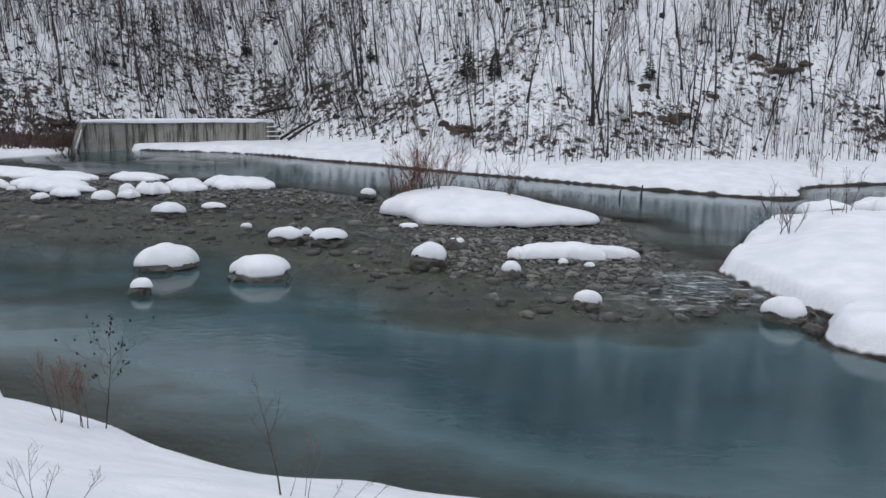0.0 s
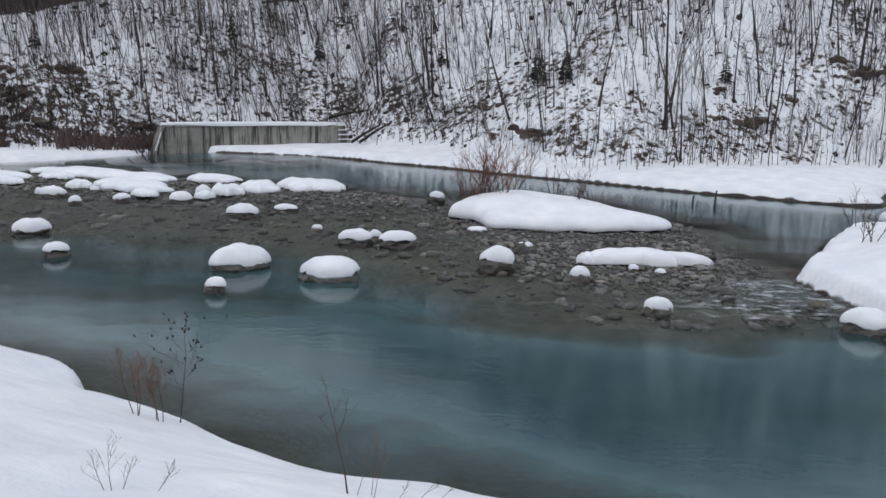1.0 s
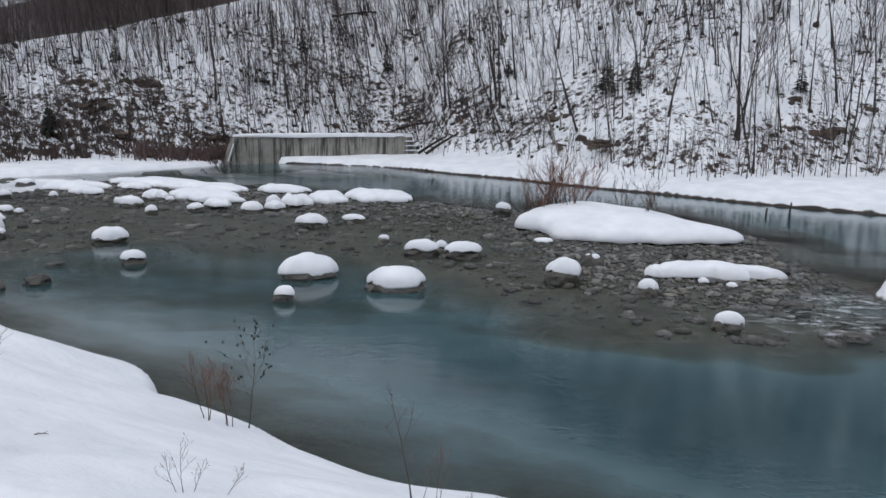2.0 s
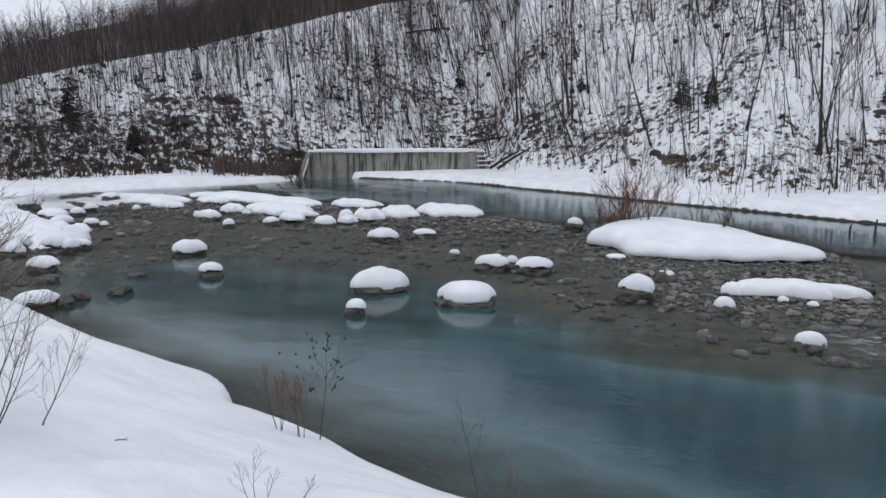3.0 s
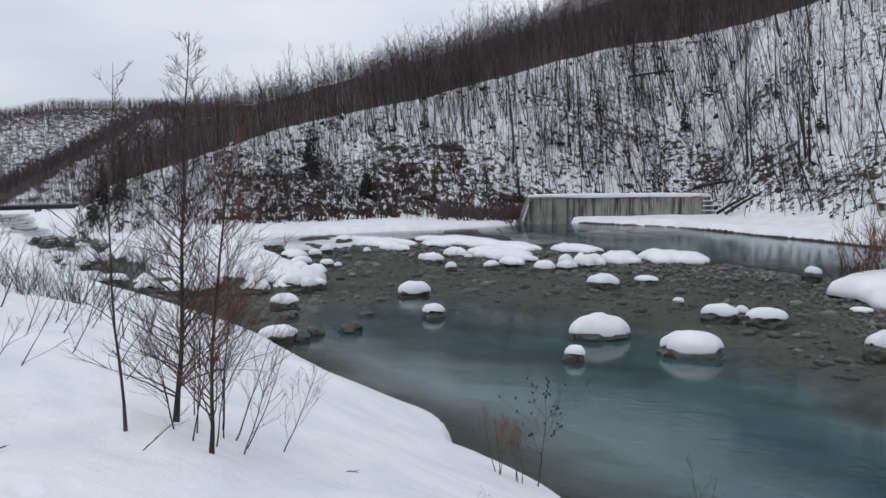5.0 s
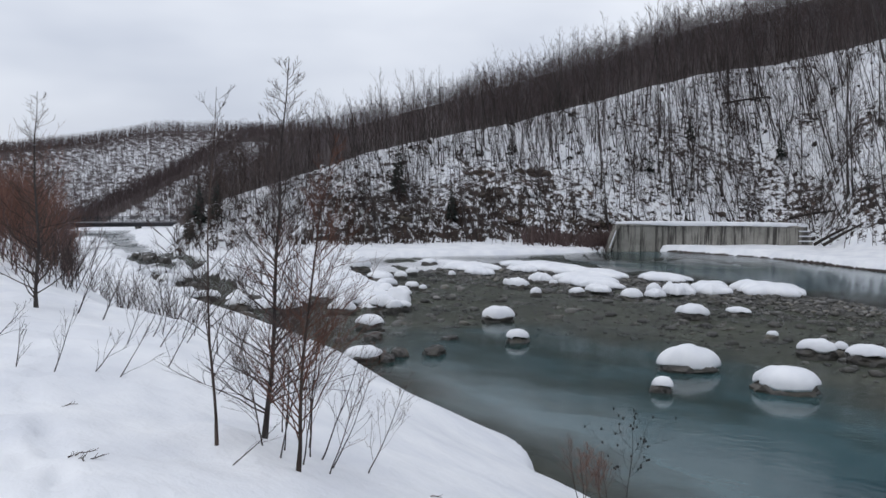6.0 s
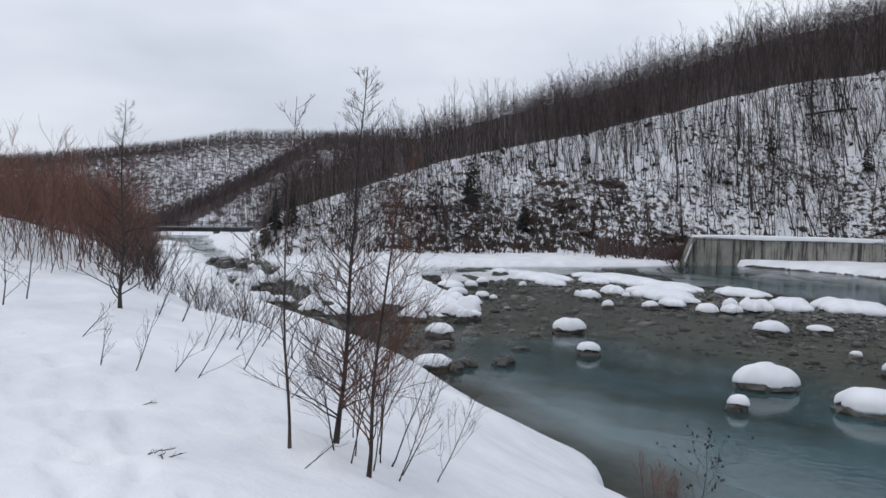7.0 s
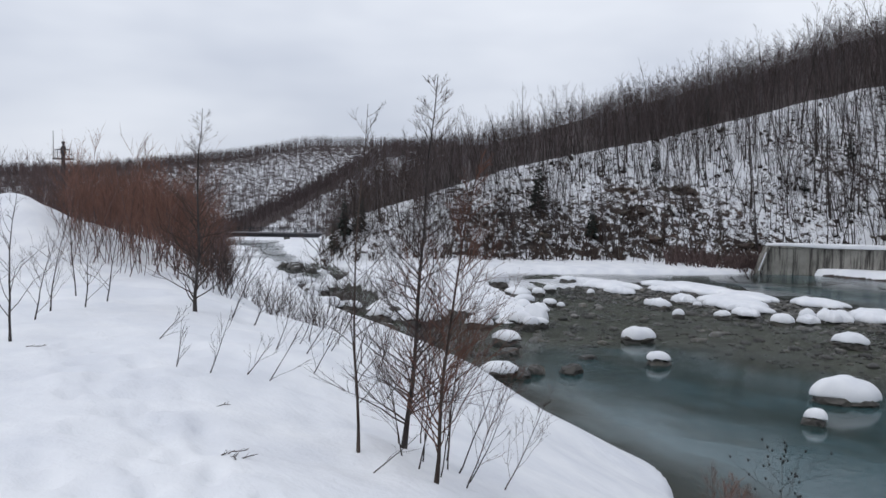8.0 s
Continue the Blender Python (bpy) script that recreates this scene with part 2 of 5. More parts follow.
def fbm(x, y, scale, octaves=4, seed=0):
    """About -0.5 to 0.5; scale in metres."""
    out, amp, tot = 0.0, 1.0, 0.0
    for k in range(octaves):
        s = 2.0 ** k / scale
        out, tot = out + amp * vnoise(np.asarray(x) * s + 17.3 * k, np.asarray(y) * s - 9.1 * k, seed + k), tot + amp
        amp *= 0.5
    return out / tot - 0.5


def smooth(a, b, v):
    t = np.clip((np.asarray(v, float) - a) / (b - a), 0, 1)
    return t * t * (3 - 2 * t)


def rounded(points, closed=True, steps=5):
    """A Catmull-Rom line through the points of the plan."""
    p = np.array(points, float)
    n, out = len(p), []
    for i in range(n if closed else n - 1):
        a, b, c, d = (p[(i + k) % n] if closed else p[min(max(i + k, 0), n - 1)] for k in (-1, 0, 1, 2))
        for s in np.arange(steps) / steps:
            out.append(0.5 * (2 * b + (c - a) * s + (2 * a - 5 * b + 4 * c - d) * s ** 2 + (3 * b - a - 3 * c + d) * s ** 3))
    if not closed:
        out.append(p[-1])
    return np.array(out)


def inside_by(x, y, poly):
    """Signed distance to a closed line of the plan, positive inside."""
    x, y = np.asarray(x, float), np.asarray(y, float)
    best, odd = np.full(x.shape, 1e9), np.zeros(x.shape, bool)
    for (ax, ay), (bx, by) in zip(poly, np.roll(poly, -1, axis=0)):
        dx, dy = bx - ax, by - ay
        t = np.clip(((x - ax) * dx + (y - ay) * dy) / (dx * dx + dy * dy + 1e-12), 0, 1)
        best = np.minimum(best, (x - ax - t * dx) ** 2 + (y - ay - t * dy) ** 2)
        odd ^= ((ay > y) != (by > y)) & (x < ax + (y - ay) * dx / (dy if abs(dy) > 1e-9 else 1e-9))
    return np.where(odd, 1, -1) * np.sqrt(best)


def mesh_of(name, verts, faces, mats, flat=False):
    me = bpy.data.meshes.new(name)
    me.from_pydata([tuple(v) for v in verts], [], [tuple(f) for f in faces])
    for m in mats if isinstance(mats, (list, tuple)) else [mats]:
        me.materials.append(m)
    if not flat:
        me.polygons.foreach_set("use_smooth", [True] * len(me.polygons))
    me.update()
    return me


def part(name, me, parent, label=""):
    ob = new(name, me)
    ob.parent = parent
    return tagged(ob, label)


def thing(name, at, label, category, group="", kind=""):
    ob = new(name)
    ob.empty_display_size = 0.2
    ob.matrix_basis = at if isinstance(at, Matrix) else Matrix.Translation(at)
    return tagged(ob, label, category, group, kind)


def from_bm(name, bm, mats, flat=False):
    me = bpy.data.meshes.new(name)
    bm.to_mesh(me)
    bm.free()
    for m in mats if isinstance(mats, (list, tuple)) else [mats]:
        me.materials.append(m)
    if not flat:
        me.polygons.foreach_set("use_smooth", [True] * len(me.polygons))
    return me


def box(bm, lo, hi):
    v = [bm.verts.new((x, y, z)) for x in (lo[0], hi[0]) for y in (lo[1], hi[1]) for z in (lo[2], hi[2])]
    for q in ((0, 1, 3, 2), (4, 6, 7, 5), (0, 4, 5, 1), (2, 3, 7, 6), (0, 2, 6, 4), (1, 5, 7, 3)):
        bm.faces.new([v[k] for k in q])


# ---- the plan of the valley, in metres; the eye stands over the origin ----
NEAR_BANK = rounded([(60, -14), (30, -2), (14, 3.4), (8, 5.6), (4.5, 6.7), (2, 7.1), (0.1, 7.45), (-0.7, 7.7), (-1.7, 7.8), (-2.8, 8.3), (-3.6, 8.9),
                     (-4.7, 9.5), (-5.25, 9.72), (-5.6, 10.25), (-6.2, 10.75), (-7.2, 11.15), (-9.0, 11.95), (-11.0, 13.1), (-12.6, 14.0), (-15, 14.9),
                     (-18, 15.9), (-22, 17.4), (-27, 20.2), (-36, 25.5), (-60, 40.5), (-120, 77), (-260, 165), (-420, -60), (-200, -300), (150, -250)], steps=4)
RIGHT_BANK = rounded([(6.6, 19.3), (7.7, 22.3), (9.5, 25.7), (11.4, 27.2), (14, 27.4), (19, 28), (40, 31), (60, 20), (50, 6), (22, 7.5), (12, 10.4), (8.6, 12.4), (7.2, 13.1),
                      (6.6, 13.7), (6.7, 14.7), (7.6, 15.6), (7.2, 16.7), (6.8, 17.6)])
FAR_BANK = rounded([(-18.4, 49.7), (-15, 49.3), (-11.6, 48.9), (-7.2, 46.1), (-3.1, 43.7), (0.4, 41.1), (3.0, 39.5), (5.5, 37.9), (7.7, 36.5), (9.9, 35.4), (11.9, 34.4), (13.5, 33.9),
                    (14.6, 34.5), (15.4, 36.6), (16.6, 38.5), (18.9, 39.6), (21.3, 40.8), (40, 46), (90, 60), (90, 90), (0, 80), (-14, 56)], steps=4)
LEFT_SHORE = rounded([(-20.9, 48.2), (-23.0, 42.8), (-25.0, 40.1), (-28.0, 36.4), (-30.4, 33.2), (-34, 31.6), (-39, 31.8), (-50, 37.5), (-72, 51), (-125, 88), (-200, 150), (-100, 120), (-30, 75), (-19, 56)], steps=4)
LEFT_BAR = rounded([(-36, 27), (-35, 29.6), (-30.5, 29.8), (-25.4, 27.8), (-22.6, 27.2), (-19.8, 25.2), (-17.3, 22.6), (-17.0, 21.2), (-18.2, 20.9), (-20.2, 21.2), (-19.3, 19.2),
                    (-20.3, 18.3), (-23.2, 18.9), (-26.5, 20.3), (-31, 23)])
SHOAL = rounded([(6.4, 16.8), (4.2, 15.6), (1.6, 15.9), (-0.8, 17.9), (-3.5, 21.2), (-7.5, 22.4), (-11.5, 21.8), (-14.5, 19), (-14.5, 15.5), (-18, 15.5), (-24, 18), (-36, 25), (-36, 30.5), (-29, 31.5), (-24.5, 35), (-18.5, 37.2),
                 (-12, 35.6), (-6.5, 34), (-4.2, 32.8), (-2.4, 30), (-1.5, 33), (1.5, 33.5), (4.6, 30), (6.1, 26), (6.2, 22), (6.4, 19)])
GRAVEL = rounded([(-2.6, 28.0), (-2.2, 26.3), (-0.8, 24.0), (-0.2, 21.6), (1.0, 19.3), (2.5, 18.6), (4.3, 18.7), (5.1, 19.7), (5.2, 21.8), (5.4, 24.3), (5.2, 27.0), (4.6, 30.0), (1.5, 33.4), (-1.0, 33.4)])
GRAVEL_B = rounded([(-3.6, 31.6), (-6.2, 33.6), (-11, 34.6), (-17, 36.4), (-22.5, 34), (-21.5, 30.5), (-17, 29.6), (-12, 29.3), (-8, 28.9), (-5, 28.3), (-3.3, 29.2)])

STREAM = rounded([(-13.5, 17.2), (-18.5, 17.6), (-24.2, 19.2), (-28.6, 21.9), (-38, 28), (-47, 33.8), (-70, 48.8), (-90, 63), (-119, 83), (-150, 106)], closed=False, steps=4)
SIDE_STREAM = rounded([(-22.5, 20.0), (-26.5, 22.0), (-32.6, 26.2), (-36.5, 29.6), (-42, 32.6), (-50, 40), (-62, 48)], closed=False, steps=4)

# the hills by bearing (degrees left of the y axis): foot distance, foot height, height of the brow
HILL_AZ = [-60, -40, -30, -24, -18, -13, -8, -4, 0, 4.6, 8.8, 10.6, 13, 18, 24, 29, 34, 40, 45, 50, 53, 57, 62]
HILL_D = [75, 62, 54, 50, 46, 43.5, 42, 43, 46.2, 49, 52.0, 57.0, 57.4, 55.8, 54.5, 53, 51.5, 50.5, 50.3, 52, 56, 80, 140]
HILL_EL = [0.33, 0.34, 0.35, 0.35, 0.35, 0.34, 0.33, 0.31, 0.25, 0.162, 0.139, 0.133, 0.127, 0.118, 0.092, 0.069, 0.049, 0.026, -0.004, -0.035, -0.085, -0.14, -0.2]
SLOPE = 0.74


def valley_floor(x, y):
    along = -0.83 * x + 0.56 * y
    return -np.clip(along - 42, 0, 400) * 0.047


def hill(x, y):
    """Height of the wooded slope beyond the river, and how far behind its brow a place lies."""
    r, az = np.hypot(x, y), np.degrees(np.arctan2(-x, y))
    d, el = np.interp(az, HILL_AZ, HILL_D), np.interp(az, HILL_AZ, HILL_EL)
    d = d + fbm(x, y, 9, 3, 5) * 2.5
    zb = np.interp(az, [8.5, 11], [0.8, 0.45]) + valley_floor(x, y)
    zc = (4.2 + el * (d - zb / SLOPE)) / (1 - el / SLOPE)
    dc = d + (zc - zb) / SLOPE
    ledge = fbm(x * 0.9, y * 0.9, 3.6, 3, 31) * 1.1 + fbm(x, y, 12, 2, 77) * 1.5
    fade = smooth(0, 4, r - d) * (1 - smooth(-3, 0, r - dc))
    z = zb + SLOPE * (r - d) + ledge * fade
    top = zc + np.interp(az, [12, 24, 34, 41], [0.34, 0.24, 0.17, 0.12]) * (r - dc)
    z = np.where(r > dc, top, np.minimum(z, zc + 0.3))
    over = r - dc
    back = np.interp(az, [42, 52], [34, 5])
    z = np.where(over > back, top - (over - back) * 0.7, z)
    z = np.where(az > 62, -20, z)
    return z, over, r - d


def ridge(x, y, az_t, foot, zb, el_t, slope, depth):
    r, az = np.hypot(x, y), np.degrees(np.arctan2(-x, y))
    el = np.interp(az, az_t, el_t)
    zc = (4.2 + el * (foot - zb / slope)) / (1 - el / slope)
    dc = foot + (zc - zb) / slope
    z = np.where(r > dc, zc + 0.04 * (r - dc), zb + slope * (r - foot) + fbm(x, y, 25, 3, 9) * 5 * smooth(0, 15, r - foot))
    z = np.where(r > dc + depth, zc + 0.04 * depth - (r - dc - depth) * 0.6, np.minimum(z, zc + 0.04 * np.maximum(r - dc, 0)))
    return z, r - dc, r - foot


MID_AZ, MID_EL = [30, 40, 44, 47.1, 49.3, 52.3, 55, 57.2, 60, 90], [0.06, 0.058, 0.053, 0.046, 0.029, -0.005, -0.03, -0.052, -0.075, -0.09]
FAR_AZ, FAR_EL = [20, 46, 53, 56.7, 61.6, 66.6, 72, 90, 120], [0.047, 0.052, 0.049, 0.034, 0.021, 0.008, 0.003, 0.01, 0.01]


def mid_hill(x, y):
    return ridge(x, y, MID_AZ, 185.0, -6.3, MID_EL, 0.55, 26.0)


def far_hill(x, y):
    return ridge(x, y, FAR_AZ, 300.0, -12.0, FAR_EL, 0.42, 60.0)


# old, snowed-in footprints on the bank
step_rng = random.Random(9)
STEPS = []
for x0, y0, hx, hy, n in ((-2.4, 1.2, -0.36, 0.13, 16), (-2.6, 1.9, -0.38, 0.08, 14), (-3.0, 0.9, -0.37, 0.2, 14), (-3.4, 2.3, -0.35, 0.05, 10), (-2.5, 1.5, -0.3, 0.12, 16), (-3.2, 1.7, -0.33, 0.2, 12)):
    for j in range(n):
        STEPS.append((x0 + hx * j + step_rng.gauss(0, 0.12), y0 + hy * j + step_rng.gauss(0, 0.12), step_rng.uniform(0.06, 0.11)))


def off_line(x, y, line):
    best = np.full(np.shape(x), 1e9)
    for (ax, ay), (bx, by) in zip(line[:-1], line[1:]):
        dx, dy = bx - ax, by - ay
        t = np.clip(((x - ax) * dx + (y - ay) * dy) / (dx * dx + dy * dy + 1e-12), 0, 1)
        best = np.minimum(best, (x - ax - t * dx) ** 2 + (y - ay - t * dy) ** 2)
    return np.sqrt(best)


def terrain(x, y):
    """Height of the ground and its cover: bare (steep earth), brush, bed (gravel and stones), lip (bank earth with the
    snow edge's shade painted in).
    """
    x, y = np.asarray(x, float), np.asarray(y, float)
    r, az = np.hypot(x, y), np.degrees(np.arctan2(-x, y))
    floor = valley_floor(x, y)
    wob = fbm(x, y, 1.6, 3, 3) * 0.35
    shoal = inside_by(x, y, SHOAL) + fbm(x, y, 3, 3, 21) * 3.0
    grav = np.maximum(inside_by(x, y, GRAVEL), inside_by(x, y, GRAVEL_B) - 0.6) + fbm(x, y, 2, 3, 22) * 0.8
    down = smooth(34, 42, -0.83 * x + 0.56 * y)
    pool = np.exp(-(((x - 2.2) / 7.5) ** 2 + ((y - 11.2) / 3.4) ** 2)) + 0.7 * np.exp(-(((x + 4) / 12) ** 2 + ((y - 38.5) / 3.5) ** 2)) + 0.7 * np.exp(-(((x - 10) / 5) ** 2 + ((y - 30.5) / 4) ** 2))
    deep = 0.50 + 0.45 * np.clip(pool, 0, 1)
    bed = -deep + (deep - 0.10) * smooth(-2.8, 0.8, shoal) + 0.12 * smooth(-0.6, 0.5, grav) + fbm(x, y, 0.9, 3, 23) * 0.10
    shore = -inside_by(x, y, NEAR_BANK)
    bed = np.maximum(bed, -0.10 - (0.24 + 0.32 * smooth(0, 5, x)) * np.clip(shore, 0, 9) + fbm(x, y, 1.2, 2, 25) * 0.06)
    bed = bed - 0.16 * np.exp(-(((x - 5.6) / 1.5) ** 2 + ((y - 18.0) / 1.6) ** 2)) * (shore > 0)
    bed = bed + floor + down * ((0.15 + fbm(x, y, 6, 3, 41) * 1.2) * smooth(125, 95, r) - 0.55 * smooth(100, 125, r) * smooth(175, 160, r))
    z = bed
    s = -shore + wob * 0.4 + 0.10
    rise = np.interp(s, [0, 1, 2, 3, 4, 5, 6, 7.5], [0.33, 0.82, 1.32, 1.80, 2.27, 2.60, 2.76, 2.85]) + fbm(x, y, 5, 3, 4) * 0.18 * smooth(0.5, 4, s) + fbm(x, y, 0.6, 3, 14) * 0.11 * smooth(2.5, 5, s) + fbm(x, y, 0.22, 2, 15) * 0.035 * smooth(2, 4, s)
    heap = (1.08 * np.exp(-(((x + 17.9) / 1.9) ** 2 + ((y - 6.15) / 1.1) ** 2) ** 0.9) + 0.55 * np.exp(-(((x + 18.3) / 1.8) ** 2 + ((y - 8.2) / 1.5) ** 2))) * (s > 0)
    near = np.where(s > -0.15, -0.25 + (rise + 0.25) * smooth(-0.12, 0.16, s), -9) + heap + np.where(s > 0.2, floor * 0.8, 0)
    for fx, fy, fr in STEPS:
        near = near - 0.042 * np.exp(-(((x - fx) ** 2 + (y - fy) ** 2) / fr ** 2) ** 2)
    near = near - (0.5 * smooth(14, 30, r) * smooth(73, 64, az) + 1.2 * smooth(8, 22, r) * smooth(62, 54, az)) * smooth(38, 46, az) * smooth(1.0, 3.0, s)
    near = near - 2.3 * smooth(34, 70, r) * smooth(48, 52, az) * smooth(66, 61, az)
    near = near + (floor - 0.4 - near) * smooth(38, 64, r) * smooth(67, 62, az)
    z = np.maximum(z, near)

    def pad(poly, edge, top, run, seed, jag=0.6, more=0.0, lumps=0.16):
        q = inside_by(x, y, poly) + more + fbm(x, y, 1.8, 3, seed) * jag
        h = edge + (top - edge) * smooth(0, run, q) + fbm(x, y, 1.7, 3, seed + 1) * lumps * smooth(0, 0.6, q) + floor
        return np.where(q > -0.2, -0.3 + floor + (h + 0.3 - floor) * smooth(-0.16, 0.30, q), -99), q

    zr, qr = pad(RIGHT_BANK, 0.42, 0.95, 3.2, 51, 0.9, 0.0, 0.24)
    zf, qf = pad(FAR_BANK, 0.38, 0.85 - 0.42 * smooth(7.5, 11, az), 5.0, 54, 0.4)
    zl, ql = pad(LEFT_SHORE, 0.25, 0.6, 4.0, 57, 0.4)
    zb, qb = pad(LEFT_BAR, 0.18, 0.42, 1.6, 60, 1.6, 0.15, 0.55)
    z = np.maximum.reduce([z, zr, zf, zl, zb])
    rag = fbm(x, y, 2.2, 3, 71) * 1.5
    cut = np.maximum((0.75 + 0.02 * np.clip(r - 26, 0, 25)) - off_line(x, y, STREAM), 0.55 + 0.012 * np.clip(r - 30, 0, 80) - off_line(x, y, SIDE_STREAM)) + rag
    z = np.where(r < 170, z + (np.minimum(z, floor - 0.16 + fbm(x, y, 1.1, 3, 72) * 0.45) - z) * smooth(-0.25, 0.3, cut), z)
    zh, over, up = hill(x, y)
    zm, over_m, up_m = mid_hill(x, y)
    zz, over_f, up_f = far_hill(x, y)
    low = z
    z = np.maximum.reduce([z, zh, zm, zz])
    on_hill, on_mid, on_far = (zh >= z - 1e-6) & (r > 35), (zm >= z - 1e-6) & (r > 150), (zz >= z - 1e-6) & (r > 250)
    bare = np.where(on_hill & (over < 0), 0.388 + 0.05 * smooth(-2, 14, az) + 0.03 * smooth(5, 13, up) * smooth(8, 20, az) + 0.50 * np.clip(fbm(x, y, 3.4, 4, 33), -0.5, 0.5) + 0.13 * np.exp(-(up / 1.8) ** 2) * (az > 13) + 0.06 * np.exp(-((up - 3) / 3) ** 2), 0.0)
    bare = bare + np.where(on_hill & (over < 0), 0.015 * smooth(14, 30, az) * smooth(9, 2, up), 0)
    brush = np.where(on_hill, smooth(-0.5, 2.5, over + fbm(x, y, 4, 3, 91) * 3.0) * smooth(3, 5, az) * smooth(54, 50, az), 0) + np.where(on_mid, 0.485 + 0.5 * smooth(-4, 3, over_m), 0) + np.where(on_far, 0.495 + 0.10 * smooth(-14, 4, over_f), 0)
    frill = fbm(x, y, 0.8, 3, 81) * 0.28
    snowy = np.maximum.reduce([s - 0.02, qr - 0.03 + frill, qf - 0.06 + frill, ql - 0.03, qb - 0.10 + frill, np.where(on_hill | on_mid | on_far, 1.0, -1.0)])
    u, v = -0.83 * x + 0.56 * y, 0.56 * x + 0.83 * y
    snow_down = np.where(down > 0.3, fbm(u * 0.4, v, 2.6, 4, 43) + 0.10, -1)
    snowy = np.where((cut > 0) & (r < 95) & ~on_hill, np.minimum(snowy, -cut), snowy)
    snow_down = np.where((cut > 0) & (r < 110), snow_down - 0.16 * np.minimum(cut * 2, 1), snow_down)
    wet = np.clip(0.5 - 2.5 * np.maximum(snowy, snow_down * 3), 0, 1)
    # dark earth band along the river banks, painting in the overhanging snow's shade
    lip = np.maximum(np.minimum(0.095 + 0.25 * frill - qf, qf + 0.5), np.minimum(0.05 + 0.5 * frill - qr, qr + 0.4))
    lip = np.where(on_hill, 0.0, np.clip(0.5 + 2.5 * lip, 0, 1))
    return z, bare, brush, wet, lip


def height(x, y):
    return float(terrain(np.array([x]), np.array([y]))[0][0])


# ---- the ground: one sheet from the bank to the last ridge ----
def polar_sheet(name, az, rad, mat, fields):
    """A sheet of rings and spokes round the origin; fields(x, y) gives the heights and named values."""
    A, Rr = np.meshgrid(np.radians(az), rad)
    x, y = -np.sin(A) * Rr, np.cos(A) * Rr
    z, extra = fields(x, y)
    nr, na = x.shape
    idx = np.arange(nr * na).reshape(nr, na)
    q = np.stack([idx[:-1, :-1], idx[1:, :-1], idx[1:, 1:], idx[:-1, 1:]], -1).reshape(-1, 4)
    me = bpy.data.meshes.new(name)
    me.vertices.add(nr * na)
    me.vertices.foreach_set("co", np.stack([x, y, z], -1).ravel())
    q = q.copy()
    me.loops.add(len(q) * 4)
    me.loops.foreach_set("vertex_index", q[:, ::-1].ravel())
    me.polygons.add(len(q))
    me.polygons.foreach_set("loop_start", np.arange(len(q)) * 4)
    me.polygons.foreach_set("loop_total", np.full(len(q), 4))
    me.polygons.foreach_set("use_smooth", np.ones(len(q), bool))
    me.materials.append(mat)
    for key, val in extra.items():
        a = me.attributes.new(key, "FLOAT", "POINT")
        a.data.foreach_set("value", val.ravel().astype(np.float32))
    me.update(calc_edges=True)
    return new(name, me)


def ground_fields(x, y):
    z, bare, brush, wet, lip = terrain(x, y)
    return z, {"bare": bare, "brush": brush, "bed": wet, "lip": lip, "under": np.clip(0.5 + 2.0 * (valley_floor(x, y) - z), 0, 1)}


AZ_FINE = np.concatenate([np.arange(-180, -34, 3.0), np.arange(-34, 78, 0.36), np.arange(78, 181, 3.0)])
RADII = np.concatenate([[0.0, 0.6, 1.2, 1.8], np.geomspace(2.2, 7, 80), np.geomspace(7.04, 50, 330), np.geomspace(50.4, 110, 90), np.geomspace(112, 240, 40), np.geomspace(246, 900, 36)])
ground = tagged(polar_sheet("ground", AZ_FINE, RADII, GROUND, ground_fields), "snow-covered river valley ground with gravel bed", "ground", kind="structure")


def water_fields(x, y):
    z = terrain(x, y)[0]
    depth = np.clip(valley_floor(x, y) - z, 0, 1.0)
    rap = np.exp(-(((x - 5.95) / 1.4) ** 2 + ((y - 18.1) / 1.5) ** 2) ** 2) + 0.75 * np.exp(-(((x - 4.6) / 1.4) ** 2 + ((y - 16.8) / 0.8) ** 2))
    rap = rap + 0.6 * np.exp(-(((x - 5.9) / 0.7) ** 2 + ((y - 21.9) / 0.22) ** 2)) + 0.35 * np.exp(-(((x + 3.6) / 0.7) ** 2 + ((y - 31.2) / 0.8) ** 2)) + 0.5 * smooth(42, 60, np.hypot(x, y))
    return valley_floor(x, y) + fbm(x, y, 0.5, 2, 8) * 0.05 * np.clip(rap, 0, 1), {"depth": depth, "ripple": 0.06 + 0.32 * smooth(0.45, 0.15, depth) + np.clip(rap, 0, 1)}


water = tagged(polar_sheet("water", np.arange(-50, 64, 0.55), np.concatenate([np.geomspace(6, 26, 130), np.geomspace(26.4, 62, 60), np.geomspace(63, 160, 40)]), WATER, water_fields),
               "still turquoise river water, clear over the shoals", "water", kind="structure")

# ---- concrete weir wall at the foot of the slope ----
WALL_A, WALL_B = Vector((-20.35, 48.15, 0)), Vector((-11.4, 54.65, 0))
run = WALL_B - WALL_A
WALL_L = run.length
wall_at = Matrix.Translation(WALL_A) @ Matrix.Rotation(math.atan2(run.y, run.x), 4, "Z")
weir = thing("retaining_wall", wall_at, "stained grey concrete river wall topped with snow", "wall", kind="structure")
# eight cast panels with narrow joints between them, a core behind, and a coping
PANEL = WALL_L / 8
bm = bmesh.new()
box(bm, (0.05, 0.06, -1.2), (WALL_L - 0.02, 0.45, 1.50))
part("wall_body", from_bm("wall_body", bm, CONCRETE, True), weir)
